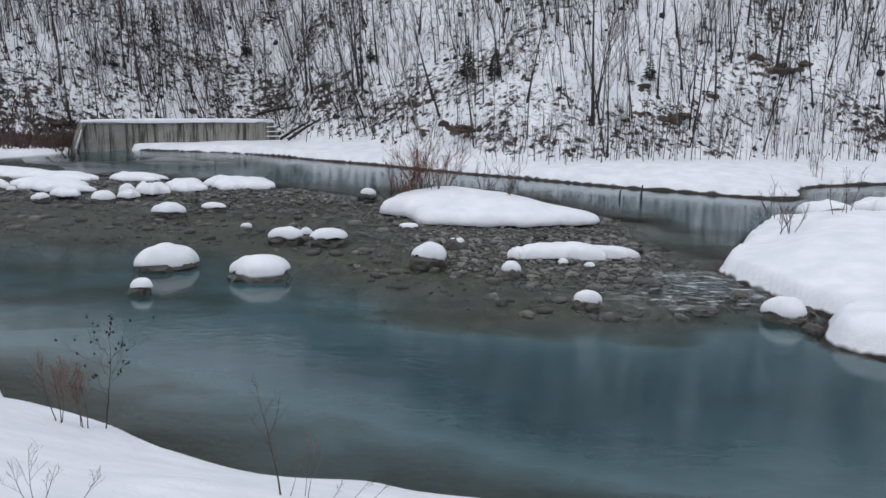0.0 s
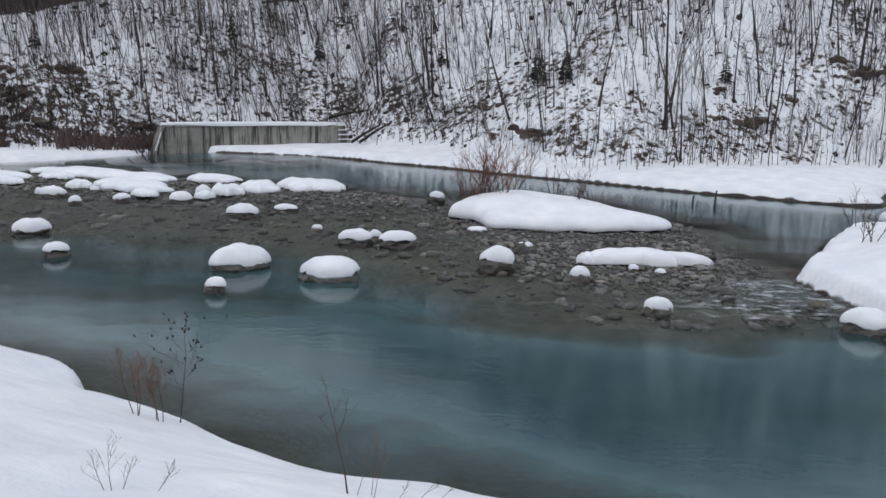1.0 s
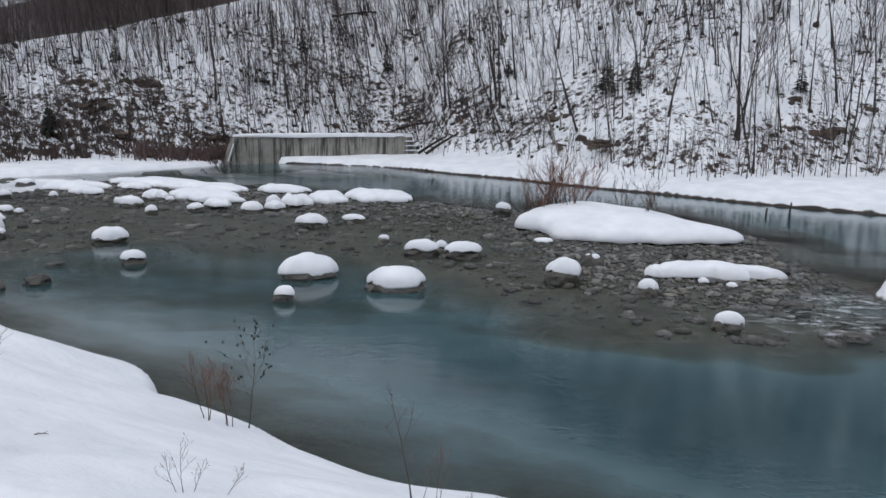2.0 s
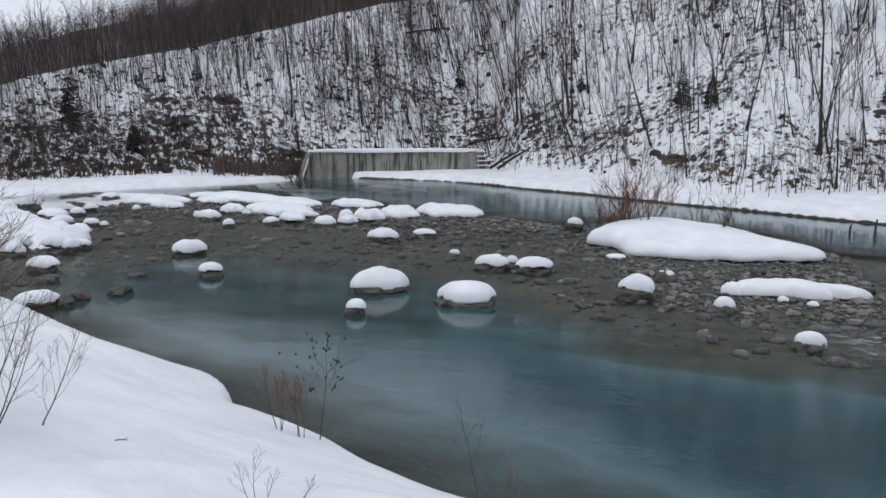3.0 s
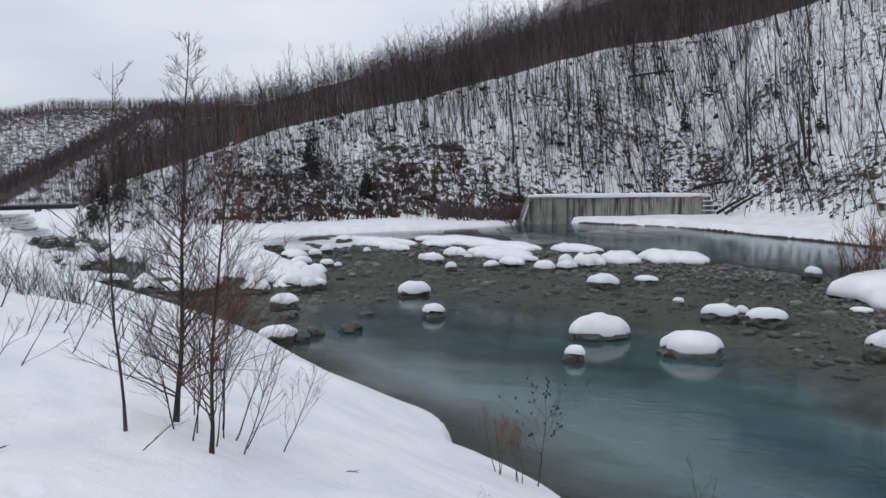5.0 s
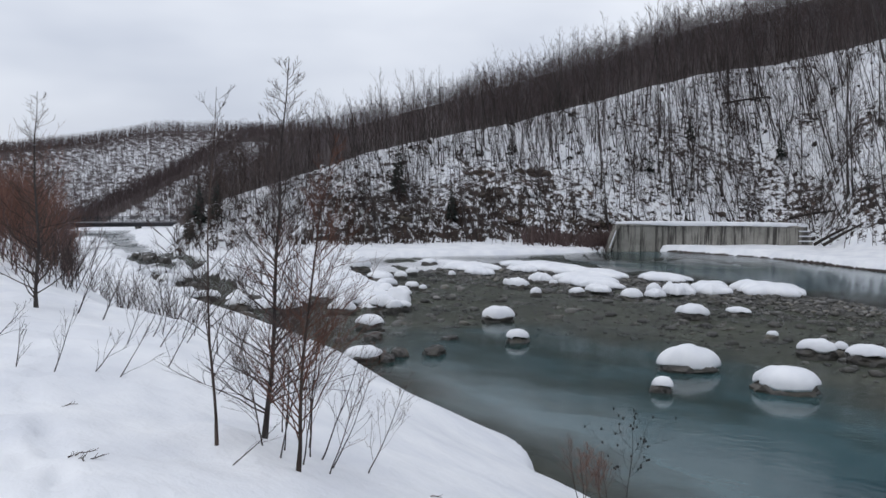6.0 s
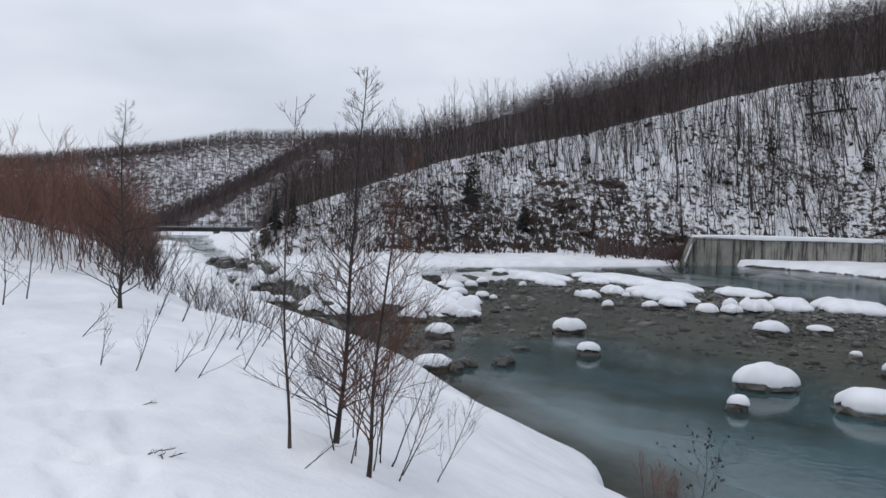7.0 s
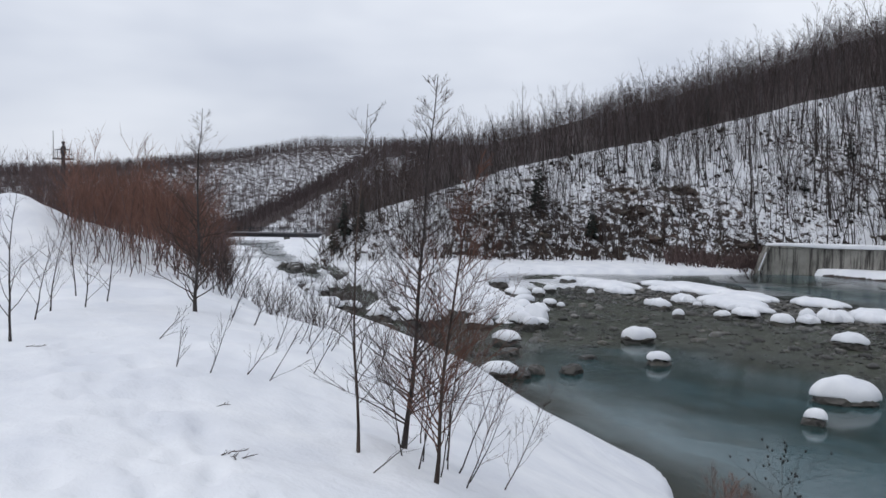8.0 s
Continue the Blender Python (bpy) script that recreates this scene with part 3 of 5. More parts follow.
for k in range(8):
    bm = bmesh.new()
    box(bm, (PANEL * k + 0.02, 0, -1.2), (PANEL * (k + 1) - 0.02, 0.056, 1.46))
    for v in bm.verts:
        if v.co.z < 0:
            v.co.y -= 0.12
            if k == 0 and v.co.x < 0.1:
                v.co.x -= 0.6
    part("panel", from_bm("panel", bm, CONCRETE, True), weir)
bm = bmesh.new()
box(bm, (0.0, -0.05, 1.464), (WALL_L, 0.47, 1.575))
bmesh.ops.bevel(bm, geom=bm.edges[:], offset=0.02, segments=1, affect="EDGES")
part("coping", from_bm("coping", bm, CONCRETE, True), weir)

# a raking buttress at the end of the wall, and concrete steps where it meets the slope
bm = bmesh.new()
box(bm, (-0.16, -0.35, -1.0), (0.02, 0.55, 1.5))
for v in bm.verts:
    if v.co.z < 0:
        v.co.x -= 0.85
part("buttress", from_bm("buttress", bm, CONCRETE, True), weir)
bm = bmesh.new()
box(bm, (-0.235, -0.37, 0.15), (-0.164, 0.57, 1.2))
for v in bm.verts:
    if v.co.z < 0.5:
        v.co.x -= 0.36
part("snow_strip", from_bm("snow_strip", bm, SNOW, True), weir, "snow lying on the raking buttress")
for k in range(5):
    bm = bmesh.new()
    box(bm, (WALL_L, -0.1, 0.1 + 0.3 * k), (WALL_L + 0.95 - 0.12 * k, 0.6, 0.32 + 0.3 * k))
    part("step", from_bm("step", bm, CONCRETE, True), weir)
    bm = bmesh.new()
    box(bm, (WALL_L - 0.05, -0.16, 0.324 + 0.3 * k), (WALL_L + 1.0 - 0.12 * k, 0.62, 0.39 + 0.3 * k))
    bmesh.ops.bevel(bm, geom=bm.edges[:], offset=0.025, segments=1, affect="EDGES")
    part("step_snow", from_bm("step_snow", bm, SNOW), weir)


def dome(rng, nx, ny, half_x, half_y, top, skirt, lobes=0.06, power=2.6, seed=0, skew=0.0, lump=0.16, rag=0.12):
    """A rounded cap of snow: rings from the rim to the middle, with a lip that turns under."""
    verts, faces = [], []
    nseg, rings = nx, ny
    ph = [rng.uniform(0, 6.28) for _ in range(5)]
    for j in range(rings + 1):
        if j == 0:
            f, z = 0.82, skirt * 0.4
        elif j == 1:
            f, z = 0.985, -skirt * 0.5
        else:
            t = (j - 2) / (rings - 2)
            f = math.cos(t * math.pi / 2)
            z = top * (1 - f ** power) ** (1 / power) if f < 1 else 0.0
        for i in range(nseg):
            a = 2 * math.pi * i / nseg
            w = 1 + lobes * (math.sin(2 * a + ph[0]) + 0.7 * math.sin(3 * a + ph[1]) + 0.5 * math.sin(5 * a + ph[2]) + 0.3 * math.sin(9 * a + ph[3])) + rag * f * float(fbm(3 * math.cos(a) + seed, 3 * math.sin(a) + 4, 1.0, 3, seed + 70))
            x, y = half_x * f * w * math.cos(a), half_y * f * w * math.sin(a)
            y *= 1 - skew * 0.5 * (x / half_x)
            if j > 2:
                dz = lump * top * float(fbm(x + 9, y, max(half_x, half_y) * (0.8 if lump < 0.2 else 0.45), 3, seed)) * min(1, 3 * (1 - f))
            else:
                jag = float(fbm(2.2 * math.cos(a) + 5, 2.2 * math.sin(a) + 3, 1.1, 3, seed + 40))
                dz = skirt * jag * (3.2 if j < 2 else 1.6)
            verts.append((x, y, z * (1 - skew * 0.45 * (x / half_x)) + dz))
    for j in range(rings):
        for i in range(nseg):
            k = (i + 1) % nseg
            faces.append((j * nseg + i, j * nseg + k, (j + 1) * nseg + k, (j + 1) * nseg + i))
    faces.append([rings * nseg + i for i in range(nseg)])
    return verts, faces


def stone_mesh(rng, sx, sy, sz, rough, sub, mat, name="rock", facet=True):
    bm = bmesh.new()
    bmesh.ops.create_icosphere(bm, subdivisions=sub, radius=1)
    off = Vector((rng.uniform(-50, 50), rng.uniform(-50, 50), rng.uniform(-50, 50)))
    for v in bm.verts:
        d = 1 + rough * noise.noise(v.co * 1.4 + off) + rough * 0.7 * noise.noise(v.co * 3.3 + off)
        c = v.co * d
        m = max(abs(c.x), abs(c.y), abs(c.z)) ** 0.35
        v.co = Vector((c.x * sx, c.y * sy, c.z * sz)) / max(m, 0.6)
    return from_bm(name, bm, mat, facet)


def boulder(x, y, width, top, bare=0.35, shift=0.0):
    """A river boulder: dark rock that shows round the rim, and a thick rounded cap of snow."""
    rng = random.Random(int(x * 100) * 7 + int(y * 100))
    words = "large" if width > 1.1 else "small" if width < 0.5 else "mid-sized"
    b = thing("snow_capped_boulder", pose(x * (1 - 0.12 * width / math.hypot(x, y)), y * (1 - 0.12 * width / math.hypot(x, y)), 0, 0, 0, math.degrees(math.atan2(y, x)) - 90 + rng.uniform(-12, 12)), f"{words} dark river boulder under a rounded cap of snow", "boulder", "boulders in the river")
    w = width / 2
    lift = top * bare
    # a bare boulder carries a smaller cap on a rounder rock
    cover = 1.0 if bare < 0.4 else 0.9
    top *= 1.1
    base = lift * 1.2 + 0.01 if bare < 0.4 else top * 0.44
    rise = base + 0.34 * (top - base) if bare < 0.4 else top * 0.62
    rock = stone_mesh(rng, w * 0.97, w * 0.66, rise, 0.42, 3 if width > 0.45 else 2, BOULDER)
    ob = part("rock", rock, b)
    ob.location = (0, 0, -0.04)
    v, f = dome(rng, 40 if width > 0.45 else 22, 11 if width > 0.45 else 7, w * cover, w * 0.62 * cover, top - base, lift * 0.42 + 0.015, 0.05, rng.uniform(1.9, 2.15), rng.randint(0, 99), 0.0, 0.28, 0.3)
    cap = part("snow_cap", mesh_of("snow_cap", v, f, SNOW), b)
    cap.location = (0.12 * w if bare >= 0.4 else shift * w, 0.06 * w if bare >= 0.4 else 0, base)
    return b


def bare_rock(x, y, width, top, snow=0.0):
    rng = random.Random(int(x * 100) * 3 + int(y * 100))
    b = thing("river_rock", pose(x, y, 0, 0, 0, rng.uniform(0, 180)), "dark wet river rock lying in shallow water" if not snow else "dark wet river rock with a little snow on top", "rock", "bare rocks in the river")
    part("rock", stone_mesh(rng, width * 0.5, width * 0.42, top + 0.06, 0.45, 3, BOULDER), b).location = (0, 0, -0.04)
    if snow:
        v, f = dome(rng, 16, 5, width * snow, width * snow * 0.7, top * 0.35, 0.03, 0.08)
        part("snow_cap", mesh_of("snow_cap", v, f, SNOW), b).location = (0, 0, top * 0.72)
    return b


# boulders in the water: x, y, width, height over the water, share of bare rock
BOULDERS = [
    (-6.23, 18.69, 1.33, 0.51, 0.20), (-3.91, 17.97, 1.29, 0.47, 0.30), (-5.93, 16.29, 0.48, 0.29, 0.45), (-4.14, 22.23, 0.86, 0.37, 0.35), (-3.71, 22.66, 0.38, 0.28, 0.4),
    (-3.02, 22.20, 1.00, 0.36, 0.35), (-0.31, 19.70, 0.90, 0.49, 0.45), (2.87, 16.24, 0.55, 0.28, 0.5), (1.55, 18.80, 0.50, 0.29, 0.5), (2.93, 20.00, 0.25, 0.16, 0.3),
    (3.53, 19.76, 0.25, 0.13, 0.3), (-8.53, 26.12, 1.05, 0.37, 0.25), (-7.52, 27.61, 0.77, 0.21, 0.25), (-5.64, 23.99, 0.35, 0.16, 0.4), (-2.85, 31.40, 0.65, 0.32, 0.4),
    (-1.02, 24.73, 0.65, 0.16, 0.4), (6.52, 15.56, 0.80, 0.43, 0.3), (-13.63, 28.53, 0.57, 0.24, 0.3), (-11.66, 28.88, 0.84, 0.32, 0.2), (-11.32, 30.17, 0.57, 0.42, 0.3),
]
BOULDERS_LEFT = [
    (-15.60, 30.47, 0.34, 0.19, 0.3), (-10.81, 19.07, 0.63, 0.33, 0.35), (-13.02, 21.76, 0.96, 0.39, 0.25), (-15.28, 18.47, 0.80, 0.33, 0.3), (-12.56, 14.90, 0.85, 0.33, 0.35),
    (-22.15, 29.72, 0.55, 0.28, 0.3), (-16.40, 29.00, 0.69, 0.29, 0.2), (-14.78, 27.45, 0.47, 0.24, 0.25), (-16.54, 30.97, 0.95, 0.35, 0.2), (-21.68, 28.28, 0.55, 0.29, 0.3),
    (-24.85, 29.45, 0.95, 0.62, 0.25), (-16.96, 21.92, 0.95, 0.57, 0.2), (-18.73, 25.83, 0.33, 0.19, 0.3), (-18.64, 24.39, 0.59, 0.29, 0.25), (-19.53, 26.21, 0.56, 0.22, 0.25),
    (-22.44, 27.82, 0.98, 0.28, 0.2), (-18.27, 20.70, 0.75, 0.30, 0.2), (-20.42, 30.29, 0.36, 0.22, 0.3), (-13.42, 29.62, 0.77, 0.28, 0.2), (-24.43, 34.26, 0.83, 0.23, 0.3),
]
for row in BOULDERS + BOULDERS_LEFT:
    boulder(*row)
for row in [(-11.64, 16.49, 0.62, 0.19, 0.15), (-12.05, 15.15, 0.45, 0.17), (-12.11, 15.75, 0.42, 0.19), (0.39, 21.47, 0.58, 0.33, 0.36), (6.62, 15.25, 0.45, 0.12), (6.95, 15.6, 0.5, 0.2), (6.75, 14.8, 0.4, 0.1), (6.95, 16.2, 0.45, 0.15), (13.7, 29.2, 1.9, 0.30), (15.5, 29.5, 1.7, 0.30), (6.3, 17.3, 0.5, 0.1), (5.2, 16.1, 0.6, 0.03), (4.6, 18.3, 0.6, 0.07), (-0.9, 28.0, 0.5, 0.12), (-12.6, 15.6, 0.4, 0.1), (-12.4, 18.3, 0.5, 0.06), (-14.1, 17.2, 0.6, 0.12)]:
    bare_rock(*row)


# small capped stones along the rim of the left bar
rim_rng = random.Random(17)
for k in range(0, len(LEFT_BAR), 2):
    (ax, ay), (bx, by) = LEFT_BAR[k], LEFT_BAR[(k + 1) % len(LEFT_BAR)]
    if ax > -34 and rim_rng.random() < 0.8:
        boulder(ax + rim_rng.gauss(0, 0.35), ay + rim_rng.gauss(0, 0.35), rim_rng.uniform(0.5, 1.05), rim_rng.uniform(0.24, 0.46), rim_rng.uniform(0.2, 0.45))
for _ in range(26):
    u = rim_rng.random()
    x, y = STREAM[int(4 + 16 * u)] + np.array([rim_rng.gauss(0, 0.9), rim_rng.gauss(0, 0.9)])
    bare_rock(float(x), float(y), rim_rng.uniform(0.4, 1.0), rim_rng.uniform(0.12, 0.3), 0.3 if rim_rng.random() < 0.6 else 0.0).location.z = float(valley_floor(x, y))


def snow_patch(x, y, hx, hy, top, turn, seed=1, skew=0.0):
    rng = random.Random(seed)
    v, f = dome(rng, 84, 16, hx, hy, top, 0.035, 0.09, 2.5, seed, skew, 0.7, 0.75)
    ob = new("snow_drift", mesh_of("snow_drift", v, f, SNOW))
    ob.matrix_basis = pose(x, y, 0.08, 0, 0, turn)
    return tagged(ob, "low rounded drift of snow lying on the gravel bar", "snow drift", "drifts on the gravel bars")


def snow_island(outline, crest, spread, low, high, label, seed):
    """A deep drift over a gravel island: a steep, uneven lip all round and a rounded back that is highest at its crest."""
    rim = rounded(outline, True, 14)
    c = rim.mean(axis=0)
    verts, faces, n = [], [], len(rim)
    shares = (0.97, 1.0, 0.985, 0.95, 0.9, 0.83, 0.74, 0.63, 0.5, 0.36, 0.2, 0.06)
    for j, f in enumerate(shares):
        p = c + (rim - c) * f
        p = p + (fbm(rim[:, 0], rim[:, 1], 0.9, 3, seed)[:, None] * 0.45 * (rim - c) / np.linalg.norm(rim - c, axis=1)[:, None]) * f
        back = low + (high - low) * np.exp(-((p[:, 0] - crest[0]) ** 2 / spread[0] ** 2 + (p[:, 1] - crest[1]) ** 2 / spread[1] ** 2))
        lip = (0.06, 0.12, 0.42, 0.66, 0.78, 0.86, 0.9, 0.93, 0.97, 1.0, 1.0, 1.0)[j]
        z = back * lip + fbm(p[:, 0], p[:, 1], 1.1, 3, seed + 5) * 0.22 * (1 - f) ** 0.5 + (fbm(rim[:, 0], rim[:, 1], 0.5, 2, seed + 9) * 0.10 if j < 3 else 0)
        verts += [(q[0] - c[0], q[1] - c[1], h) for q, h in zip(p, z)]
    for j in range(len(shares) - 1):
        faces += [(j * n + i, j * n + (i + 1) % n, (j + 1) * n + (i + 1) % n, (j + 1) * n + i) for i in range(n)]
    faces.append([(len(shares) - 1) * n + i for i in range(n)])
    ob = new("snow_drift", mesh_of("snow_drift", verts, faces, SNOW))
    ob.location = (c[0], c[1], 0.04)
    return tagged(ob, label, "snow drift", "drifts on the gravel bars")


# drifts: x, y, half length, half width, height, turn
for k, row in enumerate([
    (3.28, 20.75, 1.36, 0.52, 0.36, 3), (1.96, 20.57, 0.32, 0.30, 0.22, 0), (-8.0, 33.2, 1.38, 0.95, 0.36, 5), (-9.79, 32.0, 0.80, 0.92, 0.33, 10), (-10.47, 30.45, 0.55, 0.5, 0.36, 20), (-11.0, 29.4, 0.30, 0.32, 0.22, 0),
    (-12.53, 34.6, 1.12, 0.74, 0.27, -8), (-17.8, 35.0, 2.8, 0.85, 0.28, -10), (-15.3, 34.2, 1.3, 0.8, 0.26, -6), (-14.67, 31.6, 1.5, 1.05, 0.31, -14), (-13.6, 30.6, 0.8, 0.45, 0.22, 12), (-18.86, 33.8, 0.62, 0.6, 0.22, -8),
    (-21.2, 33.0, 1.3, 0.95, 0.26, -10), (-19.7, 31.6, 0.66, 0.55, 0.22, -6), (-16.56, 29.1, 0.48, 0.34, 0.24, 15), (-16.27, 30.85, 0.36, 0.42, 0.26, 0), (-13.02, 29.3, 0.38, 0.32, 0.2, 0), (-20.2, 35.6, 0.9, 0.5, 0.2, -8),
    (13.6, 29.6, 1.0, 0.7, 0.42, 5), (15.6, 30.0, 0.9, 0.9, 0.55, 10),
]):
    snow_patch(*row, seed=k + 3, skew=0.2)
snow_island([(-1.95, 27.2), (-1.2, 26.3), (-0.6, 25.1), (0.75, 24.85), (2.8, 25.15), (4.9, 26.05), (4.1, 27.3), (2.8, 28.7), (1.2, 29.6), (-0.3, 29.9), (-1.4, 28.9)],
            (0.3, 28.2), (2.8, 2.2), 0.46, 0.80, "deep smooth drift of snow over a gravel island with shrubs", 31)

# snow along the top of the wall
v, f = dome(random.Random(5), 80, 8, WALL_L / 2 + 0.42, 0.40, 0.20, 0.06, 0.004, 5.0, 2)
cap = part("snow_cap", mesh_of("snow_cap", v, f, SNOW), weir, "long cap of snow")
cap.location = (WALL_L / 2 + 0.35, 0.2, 1.58)


# ---- trees ----
def tube(verts, faces, pts, radii, sides):
    base, n = len(verts), len(pts)
    side = Vector((1, 0, 0)) if abs((pts[-1] - pts[0]).normalized().x) < 0.8 else Vector((0, 1, 0))
    for k, (p, r) in enumerate(zip(pts, radii)):
        ax = (pts[min(k + 1, n - 1)] - pts[max(k - 1, 0)]).normalized()
        u = ax.cross(side).normalized()
        w = ax.cross(u)
        for s in range(sides):
            a = 2 * math.pi * s / sides
            verts.append(p + (u * math.cos(a) + w * math.sin(a)) * r)
    for k in range(n - 1):
        for s in range(sides):
            t = (s + 1) % sides
            faces.append((base + k * sides + s, base + k * sides + t, base + (k + 1) * sides + t, base + (k + 1) * sides + s))


def shoot(rng, p, d, length, segs, wander, lift):
    """The points of one stem or branch that starts at p towards d and bends."""
    pts, d = [p.copy()], d.normalized()
    for _ in range(segs):
        d = (d + Vector((rng.gauss(0, wander), rng.gauss(0, wander), rng.gauss(0, wander) + lift))).normalized()
        p = p + d * (length / segs)
        pts.append(p.copy())
    return pts


def along(pts, t):
    k = min(int(t * (len(pts) - 1)), len(pts) - 2)
    return pts[k].lerp(pts[k + 1], t * (len(pts) - 1) - k), (pts[k + 1] - pts[k]).normalized()


def taper(n, r0, r1):
    return [r0 + (r1 - r0) * k / (n - 1) for k in range(n)]


def bare_tree(rng, tall, girth, limbs, twigs, start=0.35, spread=0.75, lean=(0, 0), fine=0.006, segs=6, limb_len=0.33, sides=5, second=0, limb_segs=3, twig_segs=1, lift=0.10, full=False):
    """Trunk and crown of a leafless tree, as two lists of vertices and faces."""
    tv, tf, cv, cf = [], [], [], []
    trunk = shoot(rng, Vector((0, 0, -0.15)), Vector((lean[0], lean[1], 1)), tall, segs, 0.05, 0.03)
    rad = [girth * (1 - 0.88 * (k / segs) ** 0.85) for k in range(segs + 1)]
    rad[0] *= 1.35
    tube(tv, tf, trunk, rad, sides)
    for k in range(limbs):
        t = start + (0.97 - start) * ((k + rng.random()) / limbs)
        p, d = along(trunk, t)
        a = rng.uniform(0, 2 * math.pi)
        out = Vector((math.cos(a), math.sin(a), 0))
        ln = tall * limb_len * (0.62 * math.sqrt(max(1.04 - ((t - 0.62) / 0.4) ** 2, 0.04)) if full else (1.12 - t) * (1.0 if t < 0.75 else 0.62)) * rng.uniform(0.7, 1.3) + tall * 0.025
        limb = shoot(rng, p, out * spread + d, ln, limb_segs, 0.12, lift)
        r0 = max(girth * (1 - 0.88 * t) * 0.45, fine)
        tube(cv, cf, limb, taper(limb_segs + 1, r0, fine * 0.6), 3)
        for _ in range(twigs):
            q, e = along(limb, rng.uniform(0.25, 1.0))
            b = rng.uniform(0, 2 * math.pi)
            tw = shoot(rng, q, e + Vector((math.cos(b), math.sin(b), rng.uniform(-0.2, 0.6))) * 0.7, ln * rng.uniform(0.25, 0.55), twig_segs, 0.15, 0.06)
            tube(cv, cf, tw, taper(twig_segs + 1, max(r0 * 0.4, fine * 0.7), fine * 0.4), 3)
            for _ in range(second):
                q2, e2 = along(tw, rng.uniform(0.3, 1.0))
                b = rng.uniform(0, 2 * math.pi)
                tube(cv, cf, [q2, q2 + (e2 + Vector((math.cos(b), math.sin(b), 0.3)) * 0.7).normalized() * ln * rng.uniform(0.1, 0.25)], [fine * 0.5, fine * 0.3], 3)
    return (tv, tf), (cv, cf)


def spruce(rng, tall):
    tv, tf, cv, cf = [], [], [], []
    tube(tv, tf, [Vector((0, 0, -0.2)), Vector((0, 0, tall * 0.5)), Vector((0, 0, tall))], [tall * 0.02, tall * 0.014, 0.01], 5)
    n = int(tall * 9)
    for k in range(n):
        t = 0.12 + 0.86 * k / n
        for _ in range(7):
            a = rng.uniform(0, 6.283)
            ln = tall * 0.24 * (1.02 - t) * rng.uniform(0.6, 1.15)
            p = Vector((0, 0, tall * t))
            tip = p + Vector((math.cos(a), math.sin(a), rng.uniform(-0.45, -0.05))) * ln
            w = Vector((-math.sin(a), math.cos(a), 0)) * ln * 0.22
            mid = p.lerp(tip, 0.55)
            b = len(cv)
            cv.extend([p, mid + w, tip, mid - w, mid + Vector((0, 0, ln * 0.1)), mid - Vector((0, 0, ln * 0.12))])
            cf.extend([(b, b + 1, b + 4), (b + 1, b + 2, b + 4), (b + 2, b + 3, b + 4), (b + 3, b, b + 4), (b + 1, b, b + 5), (b + 2, b + 1, b + 5), (b + 3, b + 2, b + 5), (b, b + 3, b + 5)])
    return (tv, tf), (cv, cf)


def tree_thing(name, pair, bark, twig, label, category, group, crown="crown"):
    root = thing(name, (0, 0, -40), label, category, group)
    part("trunk", mesh_of("trunk", *pair[0], bark), root)
    part(crown, mesh_of(crown, *pair[1], twig), root)
    return root


def joined(name, items, mat, label, category):
    """Many alike pieces as one object of kind stuff; items are (vertices, faces, matrix)."""
    co, lp, tot, base = [], [], [], 0
    for v, f, m in items:
        a = np.array([tuple(q) for q in v]) if not isinstance(v, np.ndarray) else v
        mm = np.array(m)
        co.append(a @ mm[:3, :3].T + mm[:3, 3])
        lp.append(np.array([i for q in f for i in q]) + base if not isinstance(f, tuple) else f[0] + base)
        tot.append(np.array([len(q) for q in f]) if not isinstance(f, tuple) else f[1])
        base += len(a)
    co, lp, tot = np.concatenate(co), np.concatenate(lp), np.concatenate(tot)
    me = bpy.data.meshes.new(name)
    me.vertices.add(len(co))
    me.vertices.foreach_set("co", co.ravel())
    me.loops.add(len(lp))
    me.loops.foreach_set("vertex_index", lp)
    me.polygons.add(len(tot))
    me.polygons.foreach_set("loop_start", np.concatenate([[0], np.cumsum(tot)[:-1]]))
    me.polygons.foreach_set("loop_total", tot)
    me.materials.append(mat)
    me.update(calc_edges=True)
    me.validate()
    return tagged(new(name, me), label, category, kind="stuff")


def packed(pair):
    """A list mesh as arrays, quick to repeat."""
    v, f = pair
    return np.array([tuple(q) for q in v]), (np.array([i for q in f for i in q]), np.array([len(q) for q in f]))


def bearing(az, r):
    a = math.radians(az)
    return -math.sin(a) * r, math.cos(a) * r


# trees of the slope: fourteen shapes, slim and one-sided, repeated with their own size and turn
rng = random.Random(11)
HILL_SHAPES = []
for k in range(14):
    tall = rng.uniform(5.6, 7.8)
    HILL_SHAPES.append(bare_tree(rng, tall, tall * rng.uniform(0.005, 0.0096), rng.randint(8, 10), 2, rng.uniform(0.28, 0.55), rng.uniform(0.4, 0.85),
                                 (rng.gauss(0, 0.08), rng.gauss(0, 0.08)), 0.0105, 5, 0.40, 4, 0, 2))
places = []
